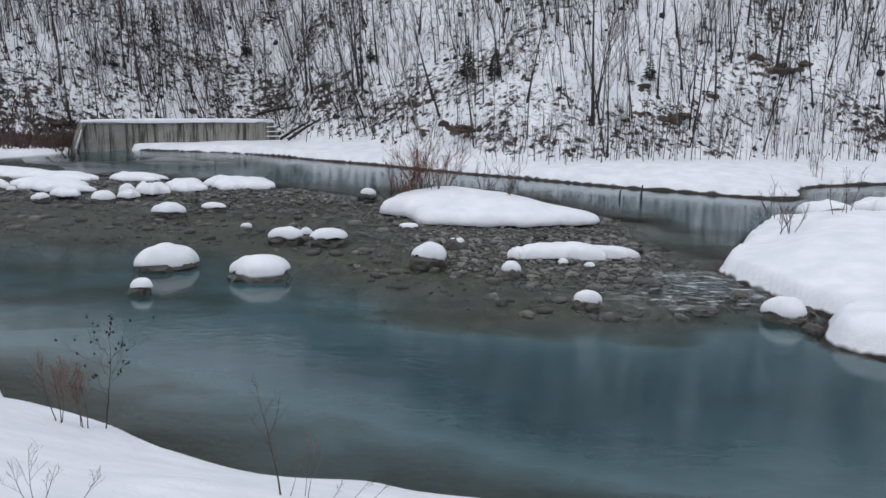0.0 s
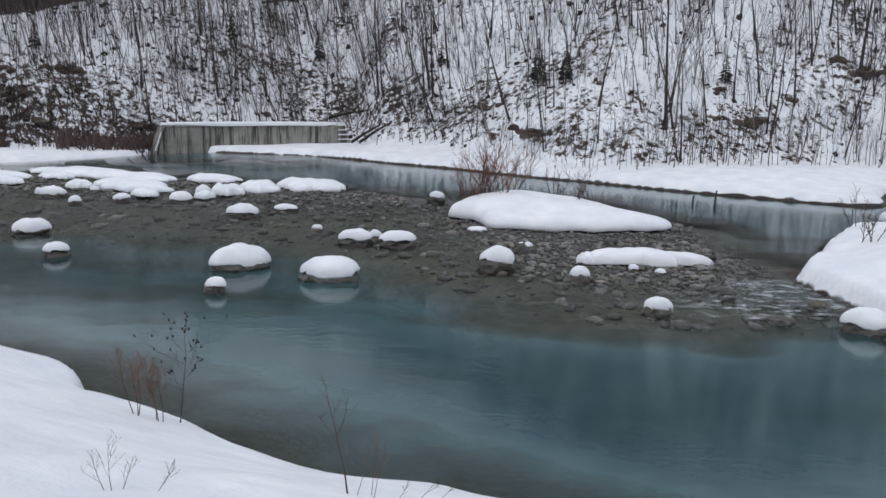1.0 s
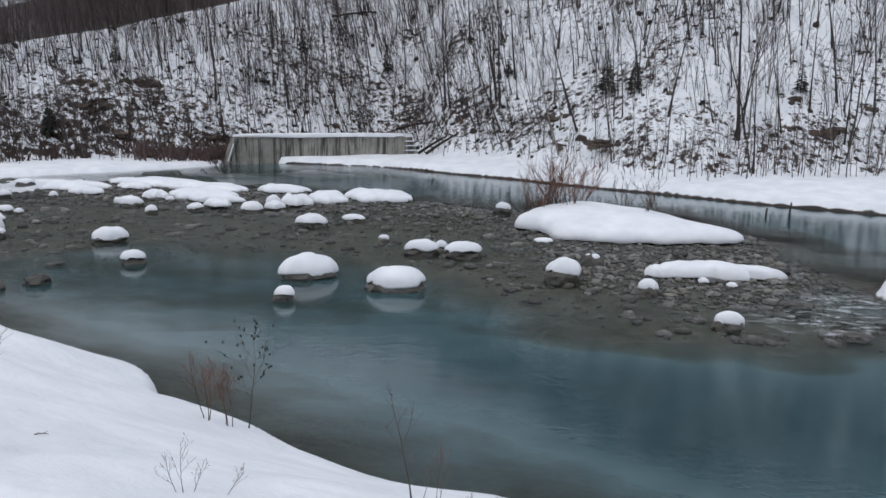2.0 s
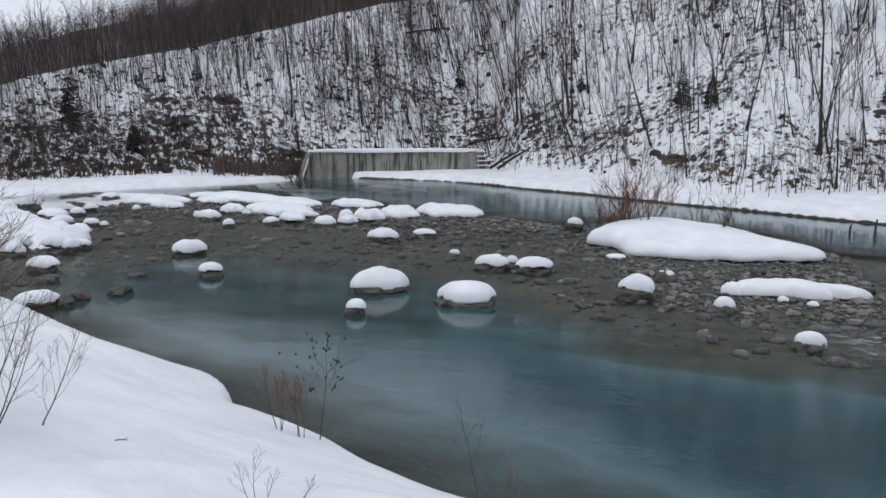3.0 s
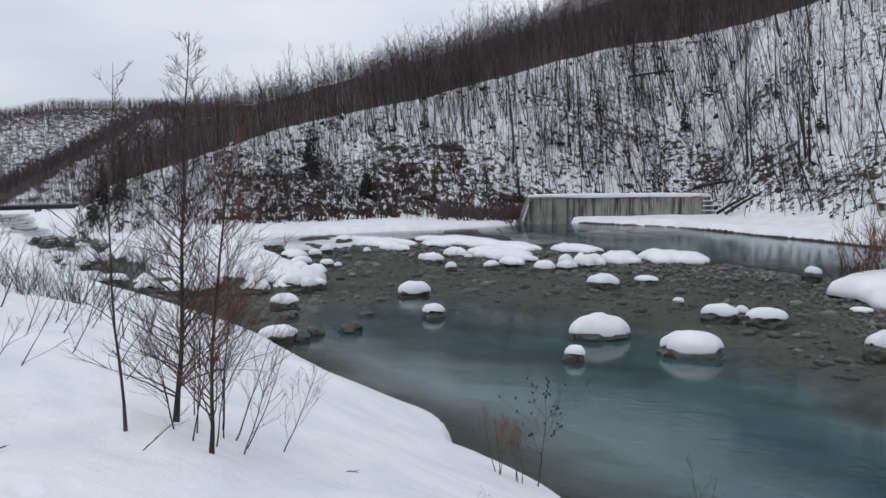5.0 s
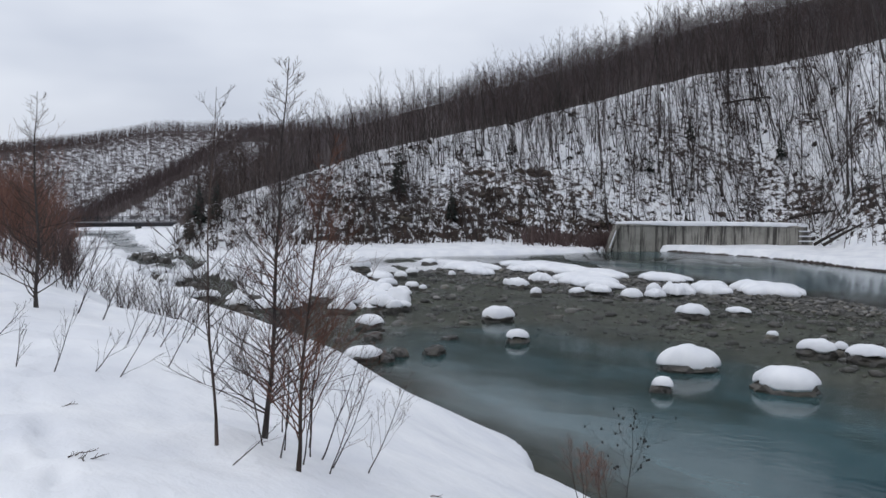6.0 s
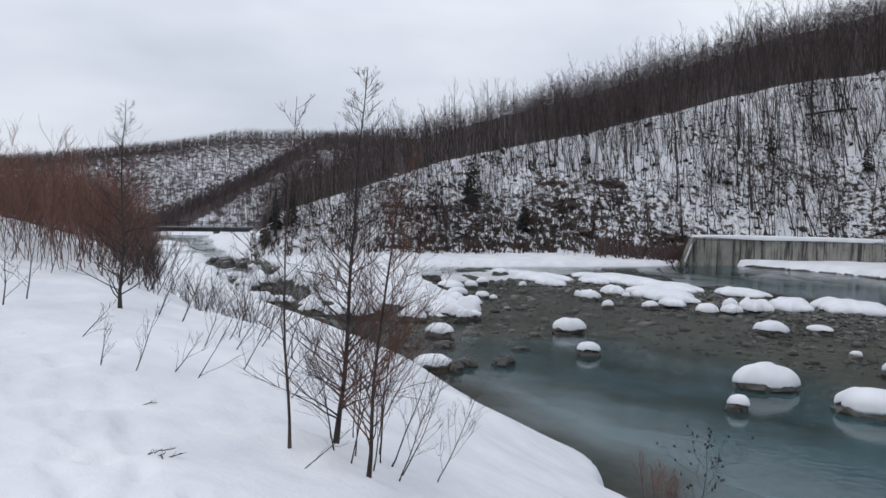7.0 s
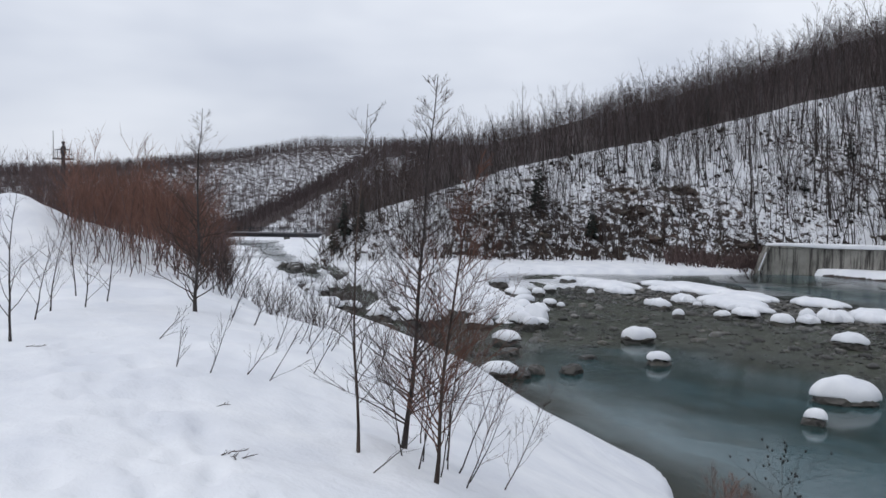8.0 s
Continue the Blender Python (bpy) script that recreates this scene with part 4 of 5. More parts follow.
for _ in range(2700):
    az = rng.uniform(-34, 51)
    if az < 12 and rng.random() < 0.15:
        continue
    r = float(np.interp(az, HILL_AZ, HILL_D)) + rng.uniform(0, 27 if az > 4 else 42)
    big = rng.random() < 0.08 and az < 25
    size = rng.uniform(1.1, 1.45) if big else rng.uniform(0.4, 1.0) * float(np.interp(az, [20, 42], [1, 0.68]))
    places.append((*bearing(az, r), size, rng.uniform(0, 360), rng.randrange(14), az))
    if rng.random() < 0.3:
        x, y = bearing(az, r)
        places.append((x + rng.gauss(0, 0.2), y + rng.gauss(0, 0.2), size * rng.uniform(0.6, 0.95), rng.uniform(0, 360), rng.randrange(14), az))
# a denser stand high on the steep part
for _ in range(420):
    az = rng.uniform(-30, 18)
    places.append((*bearing(az, float(np.interp(az, HILL_AZ, HILL_D)) + rng.uniform(7, 36 if az < 4 else 24)), rng.uniform(0.5, 1.0), rng.uniform(0, 360), rng.randrange(14), az))
for _ in range(480):
    az = rng.uniform(22, 45)
    places.append((*bearing(az, float(np.interp(az, HILL_AZ, HILL_D)) + rng.uniform(6, 24)), rng.uniform(0.42, 0.75), rng.uniform(0, 360), rng.randrange(14), az))
# small trees crowd the end of the slope towards the bend
for _ in range(420):
    az = rng.uniform(36, 51.5)
    places.append((*bearing(az, float(np.interp(az, HILL_AZ, HILL_D)) + rng.uniform(0, 13)), rng.uniform(0.25, 0.55), rng.uniform(0, 360), rng.randrange(14), az))
px, py = np.array([p[0] for p in places]), np.array([p[1] for p in places])
pz = terrain(px, py)[0]
_, p_over, p_up = hill(px, py)
masters = [tree_thing("bare_tree", s, BARK if k % 5 else BARK_PALE, TWIG, "leafless grey deciduous tree on the snowy slope", "tree", "trees on the slope") for k, s in enumerate(HILL_SHAPES)]
packs = [(packed(s[0]), packed(s[1])) for s in HILL_SHAPES]
singles, rest_trunk, rest_crown = 0, [], []
tuft_v, tuft_f = [], []
for _ in range(9):
    a, e = rng.uniform(0, 6.283), rng.uniform(0.1, 0.9)
    tip = Vector((math.cos(a), math.sin(a), e)).normalized() * rng.uniform(0.25, 0.5)
    tube(tuft_v, tuft_f, [Vector((0, 0, -0.1)), tip * 0.5 + Vector((0, 0, 0.03)), tip - Vector((0, 0, 0.05))], [0.06, 0.055, 0.01], 3)
TUFT_PACK = packed((tuft_v, tuft_f))
tufts, mounds = [], []
for i in sorted(range(len(places)), key=lambda i: math.hypot(px[i], py[i])):
    if p_over[i] > 4.0 or p_up[i] < -0.3:
        continue
    x, y, s, turn, k, az = places[i]
    # stems lean towards the river and, up the valley, to the light on the left
    tip = Vector((-x, -y, 0)).normalized() * rng.uniform(0.0, 0.14) + Vector((-1, 0, 0)) * float(np.interp(az, [-20, -5, 8, 30, 50], [0.0, 0.08, 0.17, 0.13, 0.08])) * rng.uniform(0.2, 1.7) + Vector((rng.gauss(0, 0.07), rng.gauss(0, 0.07), 0))
    turned = Vector((0, 0, 1)).rotation_difference((tip + Vector((0, 0, 1))).normalized()).to_matrix().to_4x4()
    m = Matrix.Translation((x, y, pz[i] - 0.03)) @ turned @ Matrix.Rotation(math.radians(turn), 4, "Z") @ Matrix.Scale(s, 4)
    if singles < 290:
        copy_thing(masters[k], m)
        singles += 1
    else:
        rest_trunk.append((*packs[k][0], m))
        rest_crown.append((*packs[k][1], m))
    if rng.random() < 0.22:
        mounds.append((x + rng.gauss(0, 0.1), y + rng.gauss(0, 0.1), 0.05 + 0.17 * rng.random() ** 3))
    if rng.random() < 0.2:
        q = rng.uniform(0.25, 0.6)
        tufts.append((*TUFT_PACK, Matrix.Translation((x, y, pz[i])) @ Matrix.Rotation(rng.uniform(0, 6.28), 4, "Z") @ Matrix.Diagonal((q, q, q * rng.uniform(0.5, 1.0), 1))))
for mst in masters:
    for o in list(mst.children):
        bpy.data.objects.remove(o)
    bpy.data.objects.remove(mst)
joined("slope_tree_trunks", rest_trunk, BARK, "grey trunks of leafless trees higher on the slope", "trees")
joined("slope_tree_crowns", rest_crown, TWIG, "bare branches of leafless trees higher on the slope", "trees")

# low dark undergrowth that breaks through the snow of the slope
for _ in range(260):
    az = rng.uniform(-30, 50)
    if az < 10 and rng.random() < 0.6:
        continue
    up = rng.uniform(0, 17) * rng.random() ** 0.5
    x, y = bearing(az, float(np.interp(az, HILL_AZ, HILL_D)) + up)
    q = rng.uniform(0.3, 0.8)
    tufts.append((*TUFT_PACK, Matrix.Translation((x, y, 0)) @ Matrix.Rotation(rng.uniform(0, 6.28), 4, "Z") @ Matrix.Diagonal((q, q, q * 0.8, 1))))
tx, ty = np.array([t[2][0][3] for t in tufts]), np.array([t[2][1][3] for t in tufts])
t_over = hill(tx, ty)[1]
for t, z in zip(tufts, terrain(tx, ty)[0]):
    t[2][2][3] = z
joined("slope_undergrowth", [t for t, o in zip(tufts, t_over) if o < 0.5], TUFT, "dark undergrowth breaking through the snow of the slope", "undergrowth")

# stumps, stones and hollows of the slope: dark lumps, each with a pad of snow on its upper side
for _ in range(1200):
    az = rng.uniform(-30, 50)
    if az < 8 and rng.random() < 0.62:
        continue
    up = rng.uniform(0, 24) * rng.random() ** 0.6
    mounds.append((*bearing(az, float(np.interp(az, HILL_AZ, HILL_D)) + up), 0.05 + 0.19 * rng.random() ** 3))
LUMPS = []
for _ in range(8):
    me = stone_mesh(rng, 1.0, rng.uniform(0.7, 1.0), rng.uniform(0.7, 1.1), 0.9, 1, EARTH, "lump")
    LUMPS.append((np.array([tuple(v.co) for v in me.vertices]), (np.array([i for p in me.polygons for i in p.vertices]), np.array([len(p.vertices) for p in me.polygons]))))
    bpy.data.meshes.remove(me)
mx, my = np.array([m[0] for m in mounds]), np.array([m[1] for m in mounds])
mz, m_over = terrain(mx, my)[0], hill(mx, my)[1]
dark, white = [], []
for (x, y, q), z, o in zip(mounds, mz, m_over):
    if o > 0.2 or math.degrees(math.atan2(-x, y)) > 44:
        continue
    back = Vector((x, y, 0)).normalized()
    wide = rng.uniform(0.7, 1.5)
    turned = Matrix.Rotation(rng.uniform(0, 6.28), 4, "Z") @ Matrix.Rotation(rng.gauss(0, 0.9), 4, "X") @ Matrix.Rotation(rng.gauss(0, 0.9), 4, "Y")
    dark.append((*LUMPS[rng.randrange(8)], Matrix.Translation((x, y, z + q * 0.15)) @ turned @ Matrix.Diagonal((q * wide, q, q * rng.uniform(0.7, 1.1), 1))))
    if rng.random() < 0.85:
        lift = Vector((x + rng.gauss(0, 0.4) * q, y + rng.gauss(0, 0.4) * q, z + q * rng.uniform(0.4, 0.75))) + back * q * rng.uniform(0.1, 0.5)
        white.append((*LUMPS[rng.randrange(8)], Matrix.Translation(lift) @ turned @ Matrix.Diagonal((q * wide * 1.05, q * 1.05, q * 0.7, 1))))
joined("slope_stones", dark, TUFT, "dark stumps and stones breaking out of the snowy slope", "stones")
snow_pads = joined("slope_snow_pads", white, SNOW, "pads of snow on the stumps and stones of the slope", "snow")
snow_pads.data.polygons.foreach_set("use_smooth", [True] * len(snow_pads.data.polygons))

# fine leafless scrub between the trees
SCRUB_SHAPES = []
for _ in range(8):
    sv, sf = [], []
    for _ in range(6):
        a, o = rng.uniform(0, 6.283), rng.uniform(0.1, 0.7)
        st = shoot(rng, Vector((rng.gauss(0, 0.15), rng.gauss(0, 0.15), -0.1)), Vector((math.cos(a) * o, math.sin(a) * o, 1)), rng.uniform(1.0, 2.2), 2, 0.1, 0.05)
        tube(sv, sf, st, [0.011, 0.009, 0.005], 3)
        for _ in range(4):
            q, e = along(st, rng.uniform(0.3, 1.0))
            b = rng.uniform(0, 6.283)
            tube(sv, sf, [q, q + (e + Vector((math.cos(b), math.sin(b), 0.2)) * 0.7).normalized() * rng.uniform(0.3, 0.7)], [0.0065, 0.004], 3)
    SCRUB_SHAPES.append(packed((sv, sf)))
scrub = []
for _ in range(1150):
    az = rng.uniform(-30, 51)
    if az < 10 and rng.random() < 0.45:
        continue
    scrub.append((*bearing(az, float(np.interp(az, HILL_AZ, HILL_D)) + rng.uniform(0.5, 26 if az > 4 else 36)), rng.uniform(0.5, 1.15)))
cx, cy = np.array([p[0] for p in scrub]), np.array([p[1] for p in scrub])
cz, c_over = terrain(cx, cy)[0], hill(cx, cy)[1]
joined("slope_scrub", [(*SCRUB_SHAPES[rng.randrange(8)], Matrix.Translation((p[0], p[1], z)) @ Matrix.Rotation(rng.uniform(0, 6.28), 4, "Z") @ Matrix.Scale(p[2], 4)) for p, z, o in zip(scrub, cz, c_over) if o < 1.0],
       TWIG, "fine leafless scrub between the trees of the slope", "undergrowth")

# a few small spruces on the slope: bearing, metres up from its foot, height
for k, (az, up, tall) in enumerate([(-1.4, 5.0, 3.0), (-3.2, 5.2, 2.6), (-13.2, 5.2, 2.0), (37.6, 4.0, 3.6), (18.5, 9.5, 2.4), (13.0, 7.5, 2.6), (34, 2.0, 2.6), (30, 8, 2.2), (49.5, 2, 3.0), (8, 4, 1.6), (27, 14, 2.6), (21, 6, 2.0), (5.0, 7.0, 2.0), (50.6, 1.5, 3.2), (51.2, 0.5, 2.6)]):
    pair = spruce(random.Random(60 + k), tall)
    x, y = bearing(az, float(np.interp(az, HILL_AZ, HILL_D)) + up)
    t = tree_thing("spruce", pair, BARK, NEEDLE, "small dark spruce among the bare trees of the slope", "tree", "spruces on the slope")
    t.matrix_basis = Matrix.Translation((x, y, height(x, y)))


# bare earth and rock that break out of the slope: x, y, width
for k, (x, y, w) in enumerate([(-16.5, 56.6, 2.6), (-13.6, 57.6, 1.8), (-1.4, 50.1, 1.8), (1.7, 45.5, 2.3), (-0.8, 47.6, 1.4), (4.5, 47.8, 0.9), (9.9, 45.4, 1.3), (11.7, 45.3, 2.3), (14.5, 47.5, 1.5), (18.9, 50.1, 2.9),
                               (18.1, 50.7, 1.9), (10.9, 47.0, 1.4), (13.2, 45.7, 1.1), (-29.0, 47.7, 2.0), (-29.0, 51.7, 3.6), (-30.9, 48.7, 2.6), (-27.7, 47.0, 2.4), (-32.0, 42.1, 2.2), (-30.1, 45.5, 1.8), (-24.5, 49.5, 2.4), (-22.6, 51.0, 2.0)]):
    r0 = random.Random(400 + k)
    at = Matrix.Translation((x, y, height(x, y))) @ Matrix.Rotation(math.atan2(y, x) - math.pi / 2 + r0.gauss(0, 0.3), 4, "Z") @ Matrix.Rotation(0.6, 4, "X") @ Matrix.Rotation(r0.gauss(0, 0.15), 4, "Y")
    oc = thing("rock_outcrop", at, "bare dark earth and rock breaking out of the snowy slope", "rock", "outcrops on the slope")
    for _ in range(4 + int(w * 4)):
        lump = r0.uniform(0.07, 0.21) * (0.6 + 0.3 * w)
        piece = part("rock", stone_mesh(r0, lump * 1.3, lump * 0.7, lump * 0.75, 0.9, 2, EARTH), oc)
        piece.location = (r0.gauss(0, w * 0.26), r0.gauss(0, 0.16), r0.gauss(0, 0.12) - 0.05)
for a, c in (((-12.8, 58.5), (-9.7, 56.4)), ((-10.2, 53.0), (-8.4, 52.9)), ((-20.3, 68.0), (-17.3, 70.6)), ((-9.6, 52.4), (-7.6, 52.3))):
    p0, p1 = Vector((*a, height(*a) + 0.15)), Vector((*c, height(*c) + 0.25))
    vv, ff = [], []
    tube(vv, ff, [Vector((0, 0, 0)), (p1 - p0) * 0.5 + Vector((0, 0, 0.05)), p1 - p0], [0.10, 0.08, 0.05], 7)
    lg = new("fallen_log", mesh_of("fallen_log", vv, ff, TUFT))
    lg.location = p0
    tagged(lg, "dark fallen trunk lying on the snowy slope", "log", "fallen trunks")


# the dense wood behind the brow, and on the ridges down the valley
def one_piece(pair):
    (tv, tf), (cv, cf) = pair
    return packed((tv + cv, tf + [tuple(i + len(tv) for i in q) for q in cf]))


rng = random.Random(23)
WOOD_SHAPES = [one_piece(bare_tree(rng, rng.uniform(4.2, 5.8), 0.026, 11, 3, rng.uniform(0.2, 0.42), rng.uniform(0.9, 1.5), (rng.gauss(0, 0.06), rng.gauss(0, 0.05)), 0.0135, 3, 0.30 if k % 5 < 3 else 0.34, 3, 0, 2, 1, 0.06, k % 5 > 2)) for k in range(12)]
items = []
for _ in range(2350):
    az = rng.uniform(0, 50) if rng.random() < 0.6 else rng.uniform(6, 34)
    d0, el = float(np.interp(az, HILL_AZ, HILL_D)), float(np.interp(az, HILL_AZ, HILL_EL))
    dc = d0 + (4.2 + el * d0 - 0.6) / SLOPE
    items.append((az, dc + 0.5 + 31 * rng.random() ** 0.85, rng.uniform(0.5, 0.78) * (1.35 if rng.random() < 0.08 else 1) * float(np.interp(az, [8, 20, 28, 33, 42], [1.35, 1.15, 0.95, 0.86, 0.78]))))
xy = np.array([bearing(a, r) for a, r, s in items])
hz, ho, hu = hill(xy[:, 0], xy[:, 1])
kinds = [rng.choice((0, 0, 1, 1, 2)) for _ in items]
for kind, (name, mat, words) in enumerate((("brown_wood_behind_the_brow", WOOD, "dense brown leafless wood behind the brow of the slope"), ("grey_wood_behind_the_brow", WOOD_GREY, "grey leafless trees of the wood behind the brow"),
                                           ("dusky_wood_behind_the_brow", WOOD_DUSK, "dusky red-brown leafless trees of the wood behind the brow"))):
    joined(name, [(*WOOD_SHAPES[rng.randrange(12)], Matrix.Translation((xy[i][0], xy[i][1], hz[i] - 0.1)) @ Matrix.Rotation(rng.uniform(0, 6.28), 4, "Z") @ Matrix.Scale(items[i][2], 4))
                  for i in range(len(items)) if 0.0 < ho[i] < 33 and kinds[i] == kind], mat, words, "wood")
items = []
for _ in range(22000):
    if rng.random() < 0.36:
        items.append((rng.uniform(42, 59), rng.uniform(186, 236), rng.uniform(0.4, 0.8)))
    else:
        items.append((rng.uniform(46, 74), rng.uniform(300, 410), rng.uniform(0.55, 1.05)))
xy = np.array([bearing(a, r) for a, r, s in items])
tz = terrain(xy[:, 0], xy[:, 1])[0]
FAR_SHAPES = [one_piece(bare_tree(rng, 5.5, 0.062, 2 * (k % 2), 0, 0.3, 0.6, (rng.gauss(0, 0.09), rng.gauss(0, 0.05)), 0.045, 1, 0.4, 3, 0, 1)) for k in range(10)]
UNDER_SHAPES = [one_piece(bare_tree(rng, 4.0, 0.030, 5, 1, 0.12, 1.0, (rng.gauss(0, 0.14), rng.gauss(0, 0.1)), 0.018, 1, 0.32, 3, 0, 1, 1, 0.02, True)) for _ in range(10)]
under = []
for _ in range(3700):
    az = rng.uniform(-4, 50) if rng.random() < 0.6 else rng.uniform(6, 34)
    d0, el = float(np.interp(az, HILL_AZ, HILL_D)), float(np.interp(az, HILL_AZ, HILL_EL))
    under.append((*bearing(az, d0 + (4.2 + el * d0 - 0.6) / SLOPE + 0.5 + 32 * rng.random()), rng.uniform(0.4, 0.72)))
u_xy = np.array([(p[0], p[1]) for p in under])
u_z, u_over, _ = hill(u_xy[:, 0], u_xy[:, 1])
joined("wood_understorey", [(*UNDER_SHAPES[rng.randrange(10)], Matrix.Translation((p[0], p[1], z - 0.1)) @ Matrix.Rotation(rng.uniform(0, 6.28), 4, "Z") @ Matrix.Scale(p[2], 4)) for p, z, o in zip(under, u_z, u_over) if 0.3 < o < 34],
       WOOD, "dense brown young growth under the leafless wood", "wood")
joined("wood_on_the_ridges", [(*FAR_SHAPES[rng.randrange(10)], Matrix.Translation((xy[i][0], xy[i][1], tz[i] - 0.2)) @ Matrix.Rotation(rng.uniform(0, 6.28), 4, "Z") @ Matrix.Scale(items[i][2], 4)) for i in range(len(items))],
       WOOD, "leafless woods on the ridges down the valley", "wood")

# ---- the bridge down the valley ----
B1, B2 = Vector((-129.5, 76.3, -3.6)), Vector((-114.5, 97.8, -4.3))
span = B2 - B1
bridge = thing("bridge", Matrix.Translation(B1) @ Matrix.Rotation(math.atan2(span.y, span.x), 4, "Z"), "dark steel girder bridge over the river, dusted with snow", "bridge")
L = span.length
bm = bmesh.new()
box(bm, (-6, -2.0, -0.65), (L + 6, 2.0, -0.2))
part("girder", from_bm("girder", bm, STEEL, True), bridge)
bm = bmesh.new()
box(bm, (-6, -2.3, -0.2), (L + 6, 2.3, 0.02))
part("deck", from_bm("deck", bm, STEEL, True), bridge)
for x0 in (L * 0.52,):
    bm = bmesh.new()
    box(bm, (x0 - 0.5, -1.6, -4.5), (x0 + 0.5, 1.6, -0.65))
    part("pier", from_bm("pier", bm, CONCRETE, True), bridge)
for side in (-2.2, 2.2):
    bm = bmesh.new()
    box(bm, (-6, side - 0.05, 0.75), (L + 6, side + 0.05, 0.85))
    box(bm, (-6, side - 0.04, 0.40), (L + 6, side + 0.04, 0.46))
    for k in range(21):
        x0 = -6 + (L + 12) * k / 20
        box(bm, (x0 - 0.05, side - 0.05, 0.02), (x0 + 0.05, side + 0.05, 0.85))
    part("railing", from_bm("railing", bm, STEEL, True), bridge)

# ---- a monitoring mast behind the bank ----
mast = thing("camera_mast", (-55.7, 22.5, 0.5), "dark steel monitoring mast with a small platform", "mast")
for name, (pts, rad, sides) in {
    "pole": ([Vector((0, 0, 0)), Vector((0, 0, 4.9)), Vector((0.02, 0, 5.5))], [0.13, 0.12, 0.12], 10),
    "instrument": ([Vector((0.02, 0, 5.5)), Vector((0.02, 0, 5.95)), Vector((0.02, 0, 6.05)), Vector((0.02, 0, 6.3))], [0.17, 0.17, 0.06, 0.14], 8),
    "antenna": ([Vector((-0.45, -0.45, 5.2)), Vector((-0.45, -0.45, 7.0))], [0.03, 0.02], 6),
}.items():
    vv, ff = [], []
    tube(vv, ff, pts, rad, sides)
    part(name, mesh_of(name, vv, ff, STEEL), mast)
bm = bmesh.new()
box(bm, (-0.5, -0.5, 5.15), (0.5, 0.5, 5.25))
part("platform", from_bm("platform", bm, STEEL, True), mast)
for a in range(8):
    vv, ff = [], []
    c0 = Vector((0.48 * math.cos(a * math.pi / 4 + 0.39), 0.48 * math.sin(a * math.pi / 4 + 0.39), 5.25))
    c1 = Vector((0.48 * math.cos((a + 1) * math.pi / 4 + 0.39), 0.48 * math.sin((a + 1) * math.pi / 4 + 0.39), 5.25))
    tube(vv, ff, [c0, c0 + Vector((0, 0, 0.55))], [0.02, 0.02], 4)
    tube(vv, ff, [c0 + Vector((0, 0, 0.55)), c1 + Vector((0, 0, 0.55))], [0.02, 0.02], 4)
    part("guard_rail", mesh_of("guard_rail", vv, ff, STEEL), mast)


# ---- the near bank: saplings, shrubs and twigs ----
def sapling(x, y, dx, dy, tall, girth, limbs, twigs, bark, twig, label, seed, start=0.15, spread=0.8, limb_len=0.38, second=2, fine=0.0016, full=False):
    rng = random.Random(seed)
    pair = bare_tree(rng, tall, girth, limbs, twigs, start, spread, (dx / tall, dy / tall), fine, 10, limb_len, 7, second, 5, 2, 0.04, full)
    t = tree_thing("sapling", pair, bark, twig, label, "tree", "saplings on the bank")
    t.matrix_basis = Matrix.Translation((x, y, height(x, y) + 0.1))
    return t


def shrub_pair(rng, stems, tall, spread, twigs, fine, second=1, low=0.3):
    """The stems of a leafless shrub, one by one, and its crown of twigs."""
    every, tv, tf = [], [], []
    for _ in range(stems):
        sv, sf = [], []
        a, o = rng.uniform(0, 6.283), rng.uniform(0.05, spread)
        st = shoot(rng, Vector((rng.gauss(0, 0.12 * tall), rng.gauss(0, 0.12 * tall), -0.1)), Vector((math.cos(a) * o, math.sin(a) * o, 1)), tall * rng.uniform(0.6, 1.1), 5, 0.09, 0.03)
        tube(sv, sf, st, taper(6, fine * 2.6, fine), 4)
        every.append((sv, sf))
        for _ in range(twigs):
            q, e = along(st, rng.uniform(low, 1.0))
            b = rng.uniform(0, 6.283)
            tw = shoot(rng, q, e + Vector((math.cos(b), math.sin(b), 0.2)) * 0.6, tall * rng.uniform(0.12, 0.32), 2, 0.12, 0.05)
            tube(tv, tf, tw, taper(3, fine * 1.2, fine * 0.5), 3)
            for _ in range(second):
                q2, e2 = along(tw, rng.uniform(0.2, 1.0))
                b = rng.uniform(0, 6.283)
                tube(tv, tf, [q2, q2 + (e2 + Vector((math.cos(b), math.sin(b), 0.3)) * 0.6).normalized() * tall * rng.uniform(0.05, 0.14)], [fine * 0.7, fine * 0.4], 3)
    return every, (tv, tf)


def shrub_meshes(pair, stem_mat, twig_mat):
    return [mesh_of("stem", *s, stem_mat) for s in pair[0]], mesh_of("crown", *pair[1], twig_mat)


def shrub(x, y, meshes, label, group, z=None, scale=1.0, turn=0.0, name="shrub"):
    t = thing(name, Matrix.Translation((x, y, height(x, y) if z is None else z)) @ Matrix.Rotation(turn, 4, "Z") @ Matrix.Scale(scale, 4), label, "shrub", group)
    for s in meshes[0]:
        part("stem", s, t)
    part("crown", meshes[1], t)
    return t


def shrub_piece(pair):
    vv, ff = [], []
    for v, f in [*pair[0], pair[1]]:
        ff += [tuple(i + len(vv) for i in q) for q in f]
        vv += v
    return packed((vv, ff))


sapling(-3.42, 3.40, 0.12, 0.20, 1.95, 0.0135, 60, 7, BARK_BROWN, TWIG_RUST, "slim brown sapling with fine reddish twigs in deep snow", 101, 0.10, 1.0, 0.26, 3, 0.0017)
